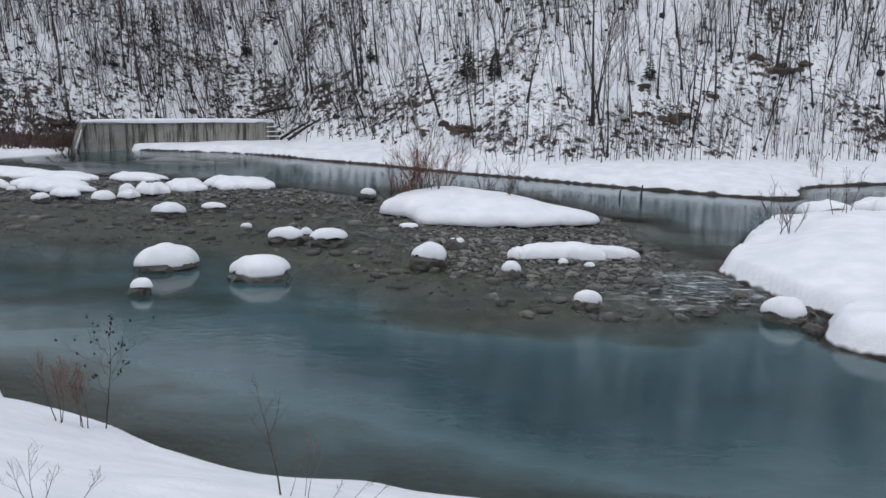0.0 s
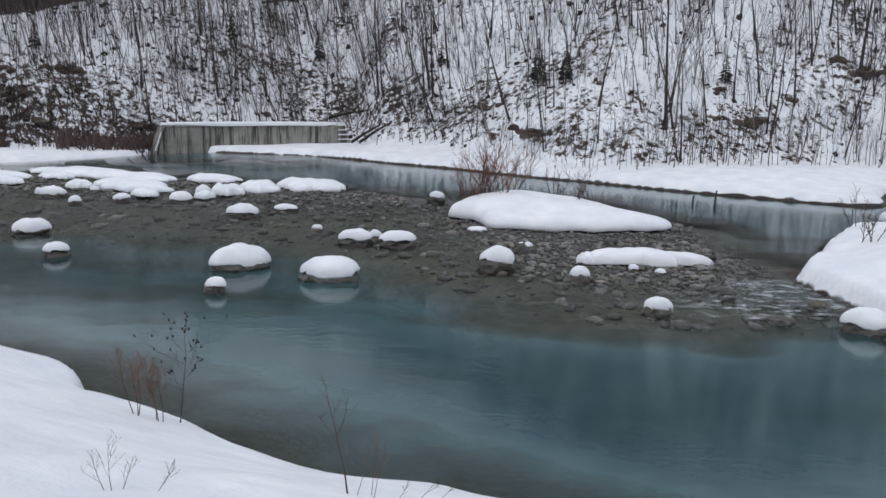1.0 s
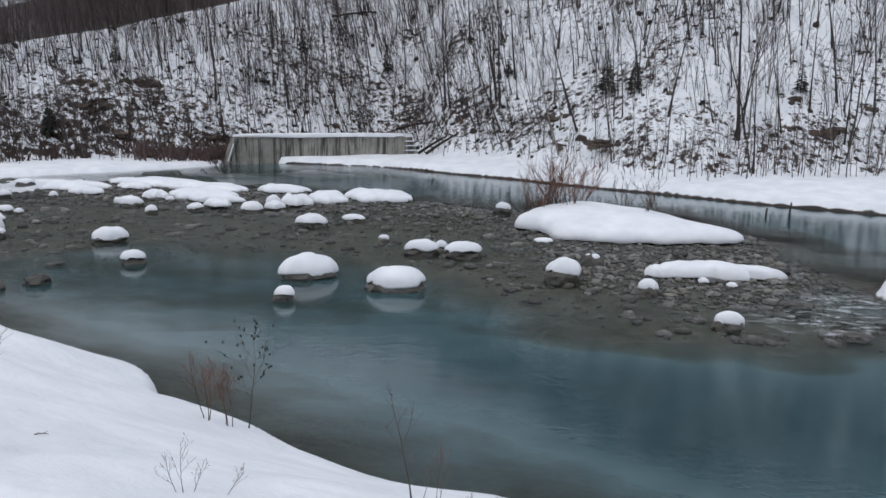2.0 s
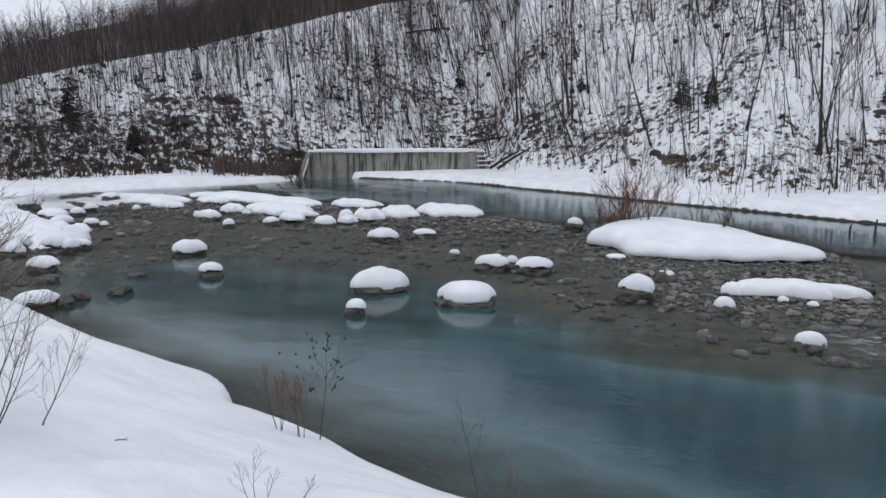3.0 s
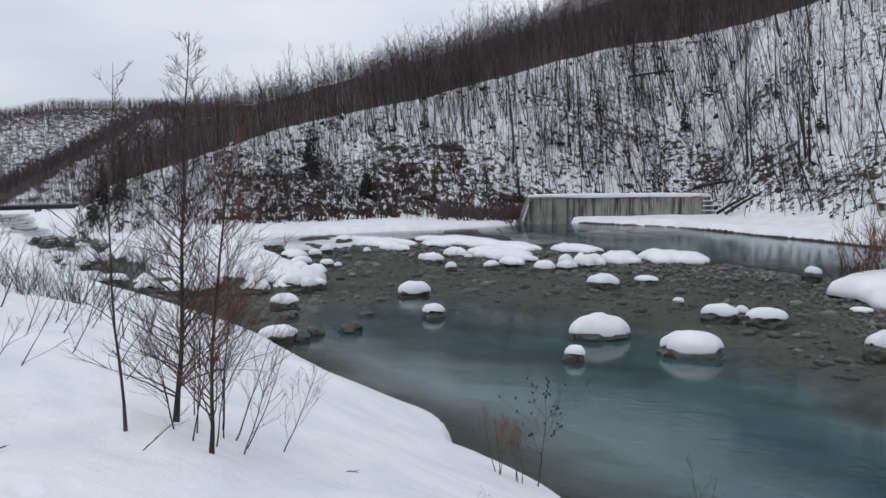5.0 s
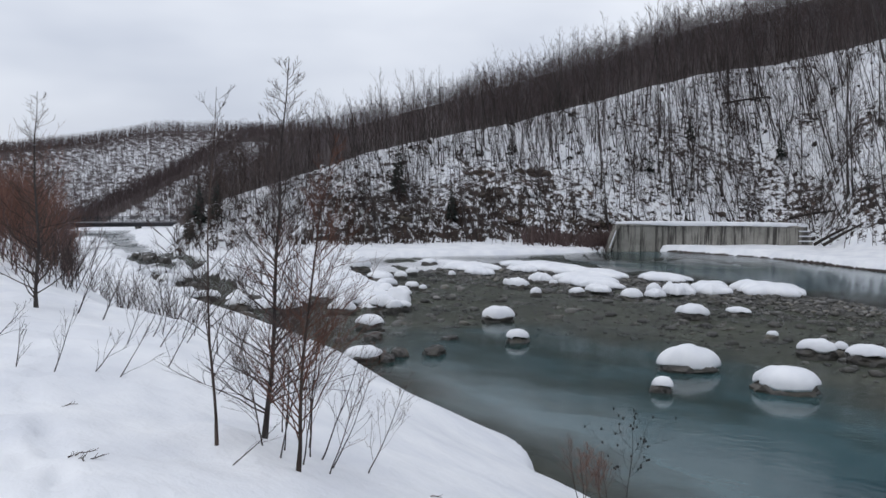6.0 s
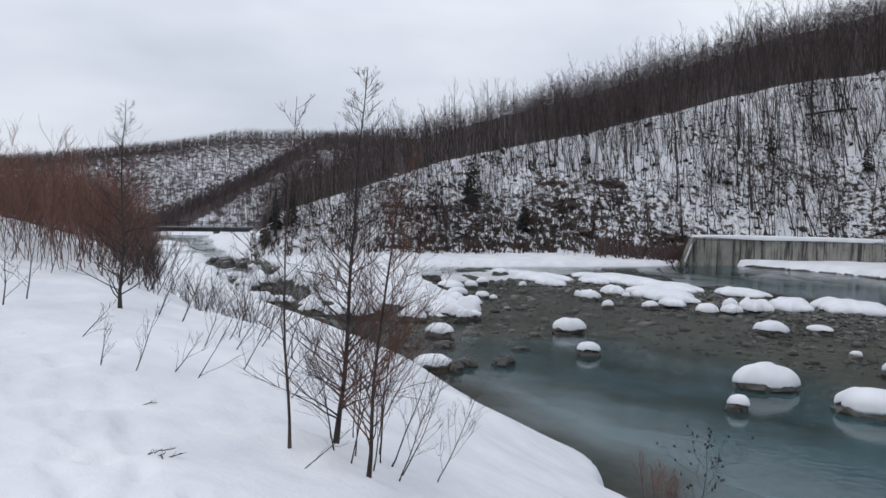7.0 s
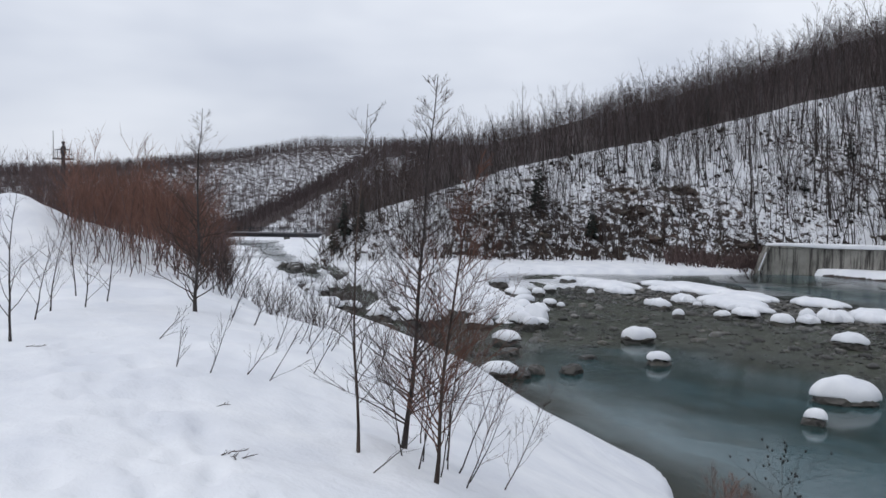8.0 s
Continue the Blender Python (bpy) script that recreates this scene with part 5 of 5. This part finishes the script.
sapling(-4.05, 3.74, 0.03, 0.10, 2.45, 0.0185, 95, 7, BARK, TWIG, "tall dark leafless sapling standing in deep snow", 102, 0.08, 1.2, 0.20, 3, 0.0017)
sapling(-3.96, 3.28, -0.12, -0.02, 2.15, 0.0105, 30, 5, BARK_BROWN, TWIG_BROWN, "thin brown sapling leaning in deep snow", 103, 0.22, 0.9, 0.26, 2, 0.0015)
sapling(-3.94, 4.04, 0.0, 0.08, 1.45, 0.007, 18, 4, BARK, TWIG_BROWN, "thin leafless sapling in deep snow", 104, 0.15, 0.8, 0.32, 2, 0.0015)
sapling(-3.74, 3.92, 0.34, 0.38, 0.95, 0.006, 9, 3, BARK, TWIG, "bent thin sapling leaning over the snowy bank", 105, 0.2, 0.7, 0.36, 1, 0.0012)
sapling(-3.56, 3.82, 0.42, 0.30, 0.75, 0.005, 9, 3, BARK, TWIG, "low arching sapling half buried in snow", 106, 0.2, 0.6, 0.4, 1, 0.0012)
sapling(-3.70, 3.10, 0.45, 0.42, 0.50, 0.005, 5, 2, BARK, TWIG, "low bent sapling half buried in snow", 107, 0.2, 0.6, 0.4, 1, 0.0012)
for k, (x, y, dx, dy, tall) in enumerate([(-3.60, 3.62, 0.16, 0.22, 1.2), (-3.75, 3.85, -0.1, 0.02, 1.0), (-3.45, 3.68, 0.28, 0.2, 0.95), (-3.9, 3.6, -0.22, -0.1, 1.05), (-3.72, 3.55, 0.1, 0.25, 1.45), (-4.2, 3.85, -0.2, 0.05, 0.9),
                                          (-3.85, 3.72, 0.12, 0.1, 1.1), (-4.35, 4.2, -0.1, 0.0, 1.2), (-4.6, 4.5, -0.05, 0.1, 1.0), (-3.5, 4.1, 0.25, 0.3, 0.8)]):
    sapling(x, y, dx, dy, tall, 0.0048, 14, 4, BARK_BROWN if k % 2 else BARK, TWIG_BROWN if k % 2 else TWIG_RUST, "thin leafless shoot in deep snow beside the saplings", 120 + k, 0.15, 0.75, 0.36, 2, 0.0015)
sapling(-8.76, 4.94, 0.0, 0.03, 2.35, 0.022, 84, 4, BARK, TWIG_BROWN, "leafless young larch with many fine side shoots", 140, 0.05, 1.7, 0.24, 2, 0.0019)
sapling(-7.75, 2.61, -0.11, 0.03, 1.4, 0.013, 16, 4, BARK, TWIG, "thin leafless sapling on the snowy bank", 141, 0.15, 0.8, 0.4, 2)
for k, (x, y, dx, dy, tall) in enumerate([(-9.1, 3.47, -0.04, 0.18, 1.1), (-9.12, 3.84, -0.03, 0.2, 0.8), (-8.8, 3.2, 0.1, 0.1, 0.9), (-9.6, 4.3, 0, 0.1, 1.0), (-8.4, 2.5, -0.1, 0, 0.9), (-10.2, 4.2, 0, 0, 1.2), (-9.9, 5.6, 0.1, 0.1, 1.1), (-8.6, 5.3, 0.3, 0.4, 1.0), (-8.3, 5.4, 0.3, 0.5, 0.8)]):
    sapling(x, y, dx, dy, tall, 0.009, 11, 4, BARK, TWIG_BROWN, "thin leafless sapling on the snowy bank", 150 + k, 0.12, 0.8, 0.45, 1, 0.002)

# bent twigs that stick out of the snow
rng = random.Random(71)
for k, (x, y, dx, dy, tall) in enumerate([(-6.25, 3.33, -0.04, 0.13, 0.42), (-6.06, 3.50, 0.10, 0.32, 0.62), (-7.2, 3.65, 0.1, 0.5, 0.5), (-5.73, 3.82, 0.2, 0.42, 0.62), (-5.92, 3.73, 0.18, 0.45, 0.45), (-6.6, 4.5, 0.15, 0.3, 0.6),
                                          (-6.9, 5.0, 0.1, 0.3, 0.7), (-7.4, 5.5, 0.0, 0.2, 0.8), (-5.6, 4.6, 0.2, 0.3, 0.5), (-5.2, 4.3, 0.25, 0.3, 0.4), (-6.3, 5.5, 0.1, 0.2, 0.6), (-8.0, 6.4, 0.1, 0.1, 0.9), (-7.0, 6.2, 0.05, 0.2, 0.8), (-9.0, 7.0, 0, 0.1, 1.0), (-5.9, 4.4, 0.35, 0.4, 0.8), (-6.4, 4.7, 0.4, 0.4, 0.9), (-5.3, 4.7, 0.4, 0.3, 0.75), (-6.8, 5.3, 0.35, 0.4, 0.9), (-7.6, 5.9, 0.3, 0.3, 1.0), (-4.9, 4.8, 0.35, 0.3, 0.6)]):
    t = sapling(x, y, dx, dy, tall, 0.0055, 7, 3, TWIG, TWIG, "bent dark twig sticking out of the snow", 170 + k, 0.1, 0.7, 0.5, 0, 0.0018)
    t.name = "twig"

# dry broken twigs lying on the snow
for k, (x, y, turn, ln) in enumerate([(-4.09, 2.51, 20, 0.16), (-4.02, 2.46, 150, 0.12), (-4.05, 2.56, 75, 0.1), (-5.1, 3.06, 100, 0.2), (-7.33, 2.67, 60, 0.22), (-3.1, 4.3, 40, 0.16), (-4.15, 2.49, 110, 0.13)]):
    vv, ff = [], []
    ln *= 0.36
    st = shoot(rng, Vector((-ln, 0, 0)), Vector((1, 0.1, 0.12)), ln * 2, 4, 0.16, 0.0)
    tube(vv, ff, st, taper(5, 0.004, 0.0018), 5)
    for j in (1, 2, 3):
        tube(vv, ff, [st[j], st[j] + Vector((0.03, rng.uniform(-0.04, 0.04), 0.015))], [0.002, 0.001], 4)
    tw = new("fallen_twig", mesh_of("fallen_twig", vv, ff, TWIG_BROWN))
    tw.matrix_basis = Matrix.Translation((x, y, height(x, y) + 0.008)) @ Matrix.Rotation(math.radians(turn), 4, "Z")
    tagged(tw, "dry broken twig lying on the snow", "twig", "fallen twigs")

# stalks along the water's edge
for k, (x, y, dx, dy, tall, red) in enumerate([(-3.53, 8.49, 0.08, 0.03, 1.12, 0), (-3.57, 8.05, -0.05, 0, 0.86, 1), (-3.55, 8.11, 0.02, 0, 0.75, 1), (-3.81, 8.0, -0.05, 0, 0.8, 1), (-3.74, 7.95, -0.02, 0, 0.72, 1), (-3.78, 8.05, 0.06, 0, 0.74, 1), (-3.62, 8.1, 0.1, 0, 0.7, 1),
                                               (-0.83, 4.25, -0.09, -0.02, 0.74, 0), (-0.75, 4.51, -0.01, 0, 0.47, 1), (-0.80, 4.28, 0.1, 0.01, 0.40, 1), (-0.72, 4.4, 0.05, 0, 0.42, 1), (-0.56, 5.14, 0.24, 0.02, 0.30, 0), (-0.46, 5.33, 0.38, 0.02, 0.40, 0), (-0.66, 4.9, 0.1, 0, 0.2, 0),
                                               (-1.74, 3.4, -0.02, 0, 0.31, 0), (-1.72, 3.42, 0.10, 0, 0.22, 0), (-1.58, 3.44, 0.14, 0.05, 0.22, 0), (-1.77, 3.42, -0.1, 0, 0.25, 0)]):
    small = tall < 0.5
    t = sapling(x, y, dx, dy, tall, 0.0024 if small else 0.008 if k == 0 else 0.006, 6 if small else 5 if k == 7 else 18, 3 if small or k == 7 else 5, TUFT if k == 0 else TWIG_BROWN, TWIG_RED if red else TUFT if k == 0 else TWIG_BROWN, "thin dry stalk at the snowy water's edge" if not red else "reddish dry stalk at the snowy water's edge", 190 + k, 0.3, 1.5 if k == 0 else 0.6, 0.5 if small else 0.62 if k == 0 else 0.42, 2 if k == 0 else 1, 0.001 if small else 0.0016, k == 0)
    t.name = "dry_stalk"
    if k == 0:
        bm = bmesh.new()
        bmesh.ops.create_icosphere(bm, subdivisions=1, radius=0.012, matrix=Matrix.Diagonal((1, 1, 1.5, 1)))
        head = from_bm("seed_head", bm, SEED)
        crown = next(c for c in t.children if c.name.startswith("crown"))
        tops = [v.co for v in crown.data.vertices if v.co.z > 0.3]
        for _ in range(44):
            part("seed_head", head, t).location = rng.choice(tops)

# red-brown willow thicket along the bank
rng = random.Random(81)
pairs = [shrub_pair(rng, 8, 1.9, 0.4, 14, 0.0034, 3, 0.35) for _ in range(5)]
THICKET = [[shrub_meshes(q, m, m) for q in pairs] for m in (TWIG_RED, TWIG_DUSK)]
k = 0
while k < 80:
    az = rng.uniform(58.0, 70.8) if k < 62 else rng.uniform(58.5, 64.0)
    r = rng.uniform(21.5, 34) if az > 65.5 else rng.uniform(15.5, 30)
    x, y = bearing(az, r)
    if inside_by(np.array([x]), np.array([y]), NEAR_BANK)[0] < 1.0:
        continue
    red = 58.8 < az < 67 and rng.random() < 0.85
    shrub(x, y, THICKET[0 if red else 1][k % 5], "dense red-brown leafless willow shrub on the snowy bank" if red else "dusky brown leafless willow shrub on the snowy bank", "willow thicket", None,
          rng.uniform(0.65, 1.1) * float(np.interp(az, [58, 61], [0.75, 1.0])) * (r / 25) ** 0.4, k * 1.7, "willow_shrub")
    k += 1

# the nearest willows of the thicket: bare dark stems below, dense red shoots above
FRONT = [shrub_meshes(shrub_pair(rng, 6, 1.75, 0.5, 18, 0.0030, 3, 0.36), TWIG_DUSK, TWIG_RED) for _ in range(4)]
for k in range(26):
    az = 60.3 + 7.6 * (k + rng.random()) / 26
    x, y = bearing(az, rng.uniform(13.0, 19.0) if az < 65 else rng.uniform(15.2, 19.0))
    shrub(x, y, FRONT[k % 4], "red-brown leafless willow with bare stems rising from the snow", "willow thicket", None, rng.uniform(0.7, 1.05), k * 2.1, "willow_shrub")

# thin grey shrubs on the bank above the stream
SCRUB = [shrub_meshes(shrub_pair(rng, 6, 1.0, 0.8, 8, 0.0026, 2, 0.25), TWIG, TWIG) for _ in range(4)]
for k in range(28):
    az, r = rng.uniform(51.5, 61), rng.uniform(11.0, 25)
    x, y = bearing(az, r)
    if inside_by(np.array([x]), np.array([y]), NEAR_BANK)[0] > 0.3:
        shrub(x, y, SCRUB[k % 4], "thin grey leafless shrub on the snowy stream bank", "scrub above the stream", None, rng.uniform(0.6, 1.15), k * 2.3)
for k, (x, y) in enumerate([(-27.6, 20.9), (-28.2, 21.4), (-26.9, 20.6), (-25.5, 20.4), (-24.6, 19.9), (-33.5, 25.2), (-22.9, 19.6), (-22.0, 19.9), (-21.2, 19.6), (-36.5, 27.6)]):
    shrub(x, y, SCRUB[k % 4], "thin grey leafless shrub beside the snowy stream", "scrub above the stream", None, rng.uniform(0.9, 1.5), k * 1.9)

# shrubs on the islands and on the far banks
for j, (x, y, z, stems, tall, red) in enumerate([(-0.9, 28.6, 0.55, 18, 1.7, 1), (-0.2, 28.3, 0.6, 16, 1.6, 1), (-1.3, 28.0, 0.3, 10, 1.3, 1), (-1.7, 28.3, 0.2, 7, 1.3, 0), (1.3, 28.3, 0.55, 4, 1.5, 0), (2.2, 28.0, 0.5, 5, 1.2, 0), (2.6, 28.5, 0.45, 3, 1.5, 0),
                                                 (9.2, 22.2, None, 6, 0.95, 0), (10.2, 17.6, None, 7, 0.8, 0), (17.4, 39.6, None, 6, 1.6, 0), (9.9, 25.2, None, 5, 1.1, 0), (11.4, 23.8, None, 4, 1.2, 0)]):
    shrub(x, y, shrub_meshes(shrub_pair(random.Random(300 + j), stems, tall * (1.2 if red else 1), 0.85, 11 if red else 8, 0.005, 2), TWIG_BROWN, TWIG_RED if red else TWIG_BROWN), "thin leafless shrub rising from the snow", "shrubs on the snow banks", z)
for x, y, h in ((7.83, 33.4, 0.5), (6.94, 33.2, 0.3)):
    vv, ff = [], []
    tube(vv, ff, [Vector((0, 0, -0.6)), Vector((0.02, 0, h * 0.6)), Vector((0.05, 0.01, h))], [0.05, 0.04, 0.03], 6)
    st = new("stake", mesh_of("stake", vv, ff, BARK))
    st.location = (x, y, 0)
    tagged(st, "dark wooden stake standing in the water", "stake", "stakes in the river")

# young stems in front of the wood, brush at the foot of the slope
rng = random.Random(91)
YOUNG = [one_piece(bare_tree(rng, rng.uniform(1.6, 2.6), 0.02, 6, 1, 0.3, 0.4, (rng.gauss(0, 0.05), 0), 0.007, 3, 0.32, 3, 0, 1, 1)) for _ in range(8)]
spots = []
for _ in range(330):
    az = rng.uniform(-27, -3) if rng.random() < 0.8 else rng.uniform(-3, 12)
    spots.append((*bearing(az, float(np.interp(az, HILL_AZ, HILL_D)) + rng.uniform(-1.6, 2.0)), rng.uniform(0.5, 1.3)))
for _ in range(160):
    az = rng.uniform(24, 47)
    spots.append((*bearing(az, float(np.interp(az, HILL_AZ, HILL_D)) + rng.uniform(-2.2, 1.0)), rng.uniform(0.25, 0.6)))
extra = []
for _ in range(900):
    az = rng.uniform(-30, 46)
    extra.append((*bearing(az, float(np.interp(az, HILL_AZ, HILL_D)) + rng.uniform(0, 20)), rng.uniform(0.4, 1.1)))
extra_over = hill(np.array([s[0] for s in extra]), np.array([s[1] for s in extra]))[1]
spots += [s for s, o in zip(extra, extra_over) if o < 0]
sz = terrain(np.array([s[0] for s in spots]), np.array([s[1] for s in spots]))[0]
joined("young_stems", [(*YOUNG[rng.randrange(8)], Matrix.Translation((s[0], s[1], z - 0.05)) @ Matrix.Rotation(rng.uniform(0, 6.28), 4, "Z") @ Matrix.Scale(s[2], 4)) for s, z in zip(spots, sz)],
       BARK_BROWN, "young brown stems along the foot of the slope", "undergrowth")
BRUSH = [shrub_piece(shrub_pair(rng, 6, 0.9, 0.9, 3, 0.012, 0)) for _ in range(5)]
spots = []
for _ in range(160):
    az = 24 + 28 * rng.random()
    spots.append((*bearing(az, float(np.interp(az, HILL_AZ, HILL_D)) + rng.uniform(-1.2, 3.5)), rng.uniform(0.5, 1.3)))
sz = terrain(np.array([s[0] for s in spots]), np.array([s[1] for s in spots]))[0]
joined("brush_at_the_slope_foot", [(*BRUSH[rng.randrange(5)], Matrix.Translation((s[0], s[1], z - 0.05)) @ Matrix.Rotation(rng.uniform(0, 6.28), 4, "Z") @ Matrix.Scale(s[2], 4)) for s, z in zip(spots, sz)],
       TWIG_BROWN, "tangled brown brush at the foot of the slope", "undergrowth")

spots = [(*bearing(23.2 + 6 * u * u, 53.4 - 0.16 * 6 * u * u + rng.uniform(-1.6, 1.4)), rng.uniform(0.7, 1.35)) for u in (rng.random() for _ in range(110))]
sz = terrain(np.array([s[0] for s in spots]), np.array([s[1] for s in spots]))[0]
joined("red_brush_beside_the_wall", [(*BRUSH[rng.randrange(5)], Matrix.Translation((s[0], s[1], z - 0.05)) @ Matrix.Rotation(rng.uniform(0, 6.28), 4, "Z") @ Matrix.Scale(s[2], 4)) for s, z in zip(spots, sz)],
       TWIG_DUSK, "red-brown brush on the bank beside the concrete wall", "undergrowth")

# brown trees where the slope runs out at the river bend
spots = [(*bearing(rng.uniform(45.5, 51.8), rng.uniform(50.5, 60)), rng.uniform(0.3, 0.72)) for _ in range(130)]
sz = terrain(np.array([s[0] for s in spots]), np.array([s[1] for s in spots]))[0]
joined("trees_at_the_bend", [(*WOOD_SHAPES[rng.randrange(12)], Matrix.Translation((s[0], s[1], z - 0.05)) @ Matrix.Rotation(rng.uniform(0, 6.28), 4, "Z") @ Matrix.Scale(s[2], 4)) for s, z in zip(spots, sz)],
       TWIG_BROWN, "brown leafless trees where the slope meets the river bend", "trees")

# trees beyond the bank, behind the thicket
spots = [(*bearing(rng.uniform(57.5, 82), rng.uniform(42, 80)), rng.uniform(0.32, 0.52)) for _ in range(80)] + [(*bearing(rng.uniform(70, 77), rng.uniform(42, 62)), rng.uniform(0.4, 0.58)) for _ in range(40)]
# a gap in them round the mast
spots = [s for s in spots if abs(math.degrees(math.atan2(-s[0], s[1])) - 68.0) > 1.6 or math.hypot(s[0], s[1]) > 63]
sz = terrain(np.array([s[0] for s in spots]), np.array([s[1] for s in spots]))[0]
joined("trees_beyond_the_bank", [(*WOOD_SHAPES[rng.randrange(12)], Matrix.Translation((s[0], s[1], z - 0.05)) @ Matrix.Rotation(rng.uniform(0, 6.28), 4, "Z") @ Matrix.Scale(s[2], 4)) for s, z in zip(spots, sz)],
       WOOD, "leafless trees beyond the snowy bank", "trees")


# ---- stones of the gravel bars ----
rng = random.Random(55)
STONES = [stone_mesh(rng, 1.0, rng.uniform(0.6, 0.9), rng.uniform(0.35, 0.6), 0.3, 2, ROCK, "stone") for _ in range(6)]
PEBBLES = []
for _ in range(10):
    me = stone_mesh(rng, 1.0, rng.uniform(0.6, 0.95), rng.uniform(0.35, 0.6), 0.3, 1, ROCK, "pebble")
    PEBBLES.append((np.array([tuple(v.co) for v in me.vertices]), (np.array([i for p in me.polygons for i in p.vertices]), np.array([len(p.vertices) for p in me.polygons]))))
    bpy.data.meshes.remove(me)


def strew(n, x0, x1, y0, y1, poly, grow=0.0):
    xs, ys = np.array([rng.uniform(x0, x1) for _ in range(n)]), np.array([rng.uniform(y0, y1) for _ in range(n)])
    keep = inside_by(xs, ys, poly) > -grow
    return list(zip(xs[keep], ys[keep]))


bar = thing("gravel_bar", (0, 0, 0), "dark wet stones of the shallow gravel bar", "gravel", kind="structure")
near_spots = strew(700, -1.5, 6.0, 16.0, 24.0, GRAVEL, 0.6)
for k, (x, y) in enumerate(near_spots[:300]):
    s = rng.uniform(0.05, 0.14)
    ob = new("stone", STONES[k % 6])
    ob.parent = bar
    ob.matrix_basis = Matrix.Translation((x, y, height(x, y) + s * 0.15)) @ Matrix.Rotation(rng.uniform(0, 6.28), 4, "Z") @ Matrix.Rotation(rng.gauss(0, 0.25), 4, "X") @ Matrix.Scale(s, 4)
spots = [(x, y, rng.uniform(0.025, 0.085)) for x, y in strew(8200, -3, 6.5, 16, 34, GRAVEL, 0.5)]
spots += [(x, y, rng.uniform(0.04, 0.15)) for x, y in strew(3200, -23, -3, 28, 37, GRAVEL_B, 0.8)]
shallow = np.array(strew(5600, -36, 6.5, 15.5, 37, SHOAL, 0.3))
shallow = shallow[inside_by(shallow[:, 0], shallow[:, 1], LEFT_BAR) < -0.2]
spots += [(x, y, rng.uniform(0.03, 0.11) if rng.random() < 0.88 else rng.uniform(0.11, 0.24)) for x, y in shallow]
spots += [(x, y, rng.uniform(0.08, 0.3)) for x, y in ((-24 - 90 * u + rng.gauss(0, 2 + 6 * u), 17.2 + 58 * u + rng.gauss(2.5, 2 + 5 * u)) for u in (rng.random() ** 1.5 for _ in range(200)))]
spots += [(6.42 + rng.gauss(0, 0.12), 14.6 + 3.6 * rng.random(), rng.uniform(0.08, 0.22)) for _ in range(26)]
edge = np.array(strew(420, -37, -16, 17, 31, LEFT_BAR, 0.7))
edge = edge[inside_by(edge[:, 0], edge[:, 1], LEFT_BAR) < 0.1]
spots += [(x, y, rng.uniform(0.08, 0.26)) for x, y in edge]
zs, _, _, stony, _ = terrain(np.array([s[0] for s in spots]), np.array([s[1] for s in spots]))
joined("river_gravel", [(*PEBBLES[rng.randrange(10)], Matrix.Translation((x, y, z + s * 0.2)) @ Matrix.Rotation(rng.uniform(0, 6.28), 4, "Z") @ Matrix.Rotation(rng.gauss(0, 0.25), 4, "X") @ Matrix.Scale(s, 4)) for (x, y, s), z, w in zip(spots, zs, stony) if w > 0.5],
       ROCK, "dark wet river stones and gravel of the shoals", "gravel")
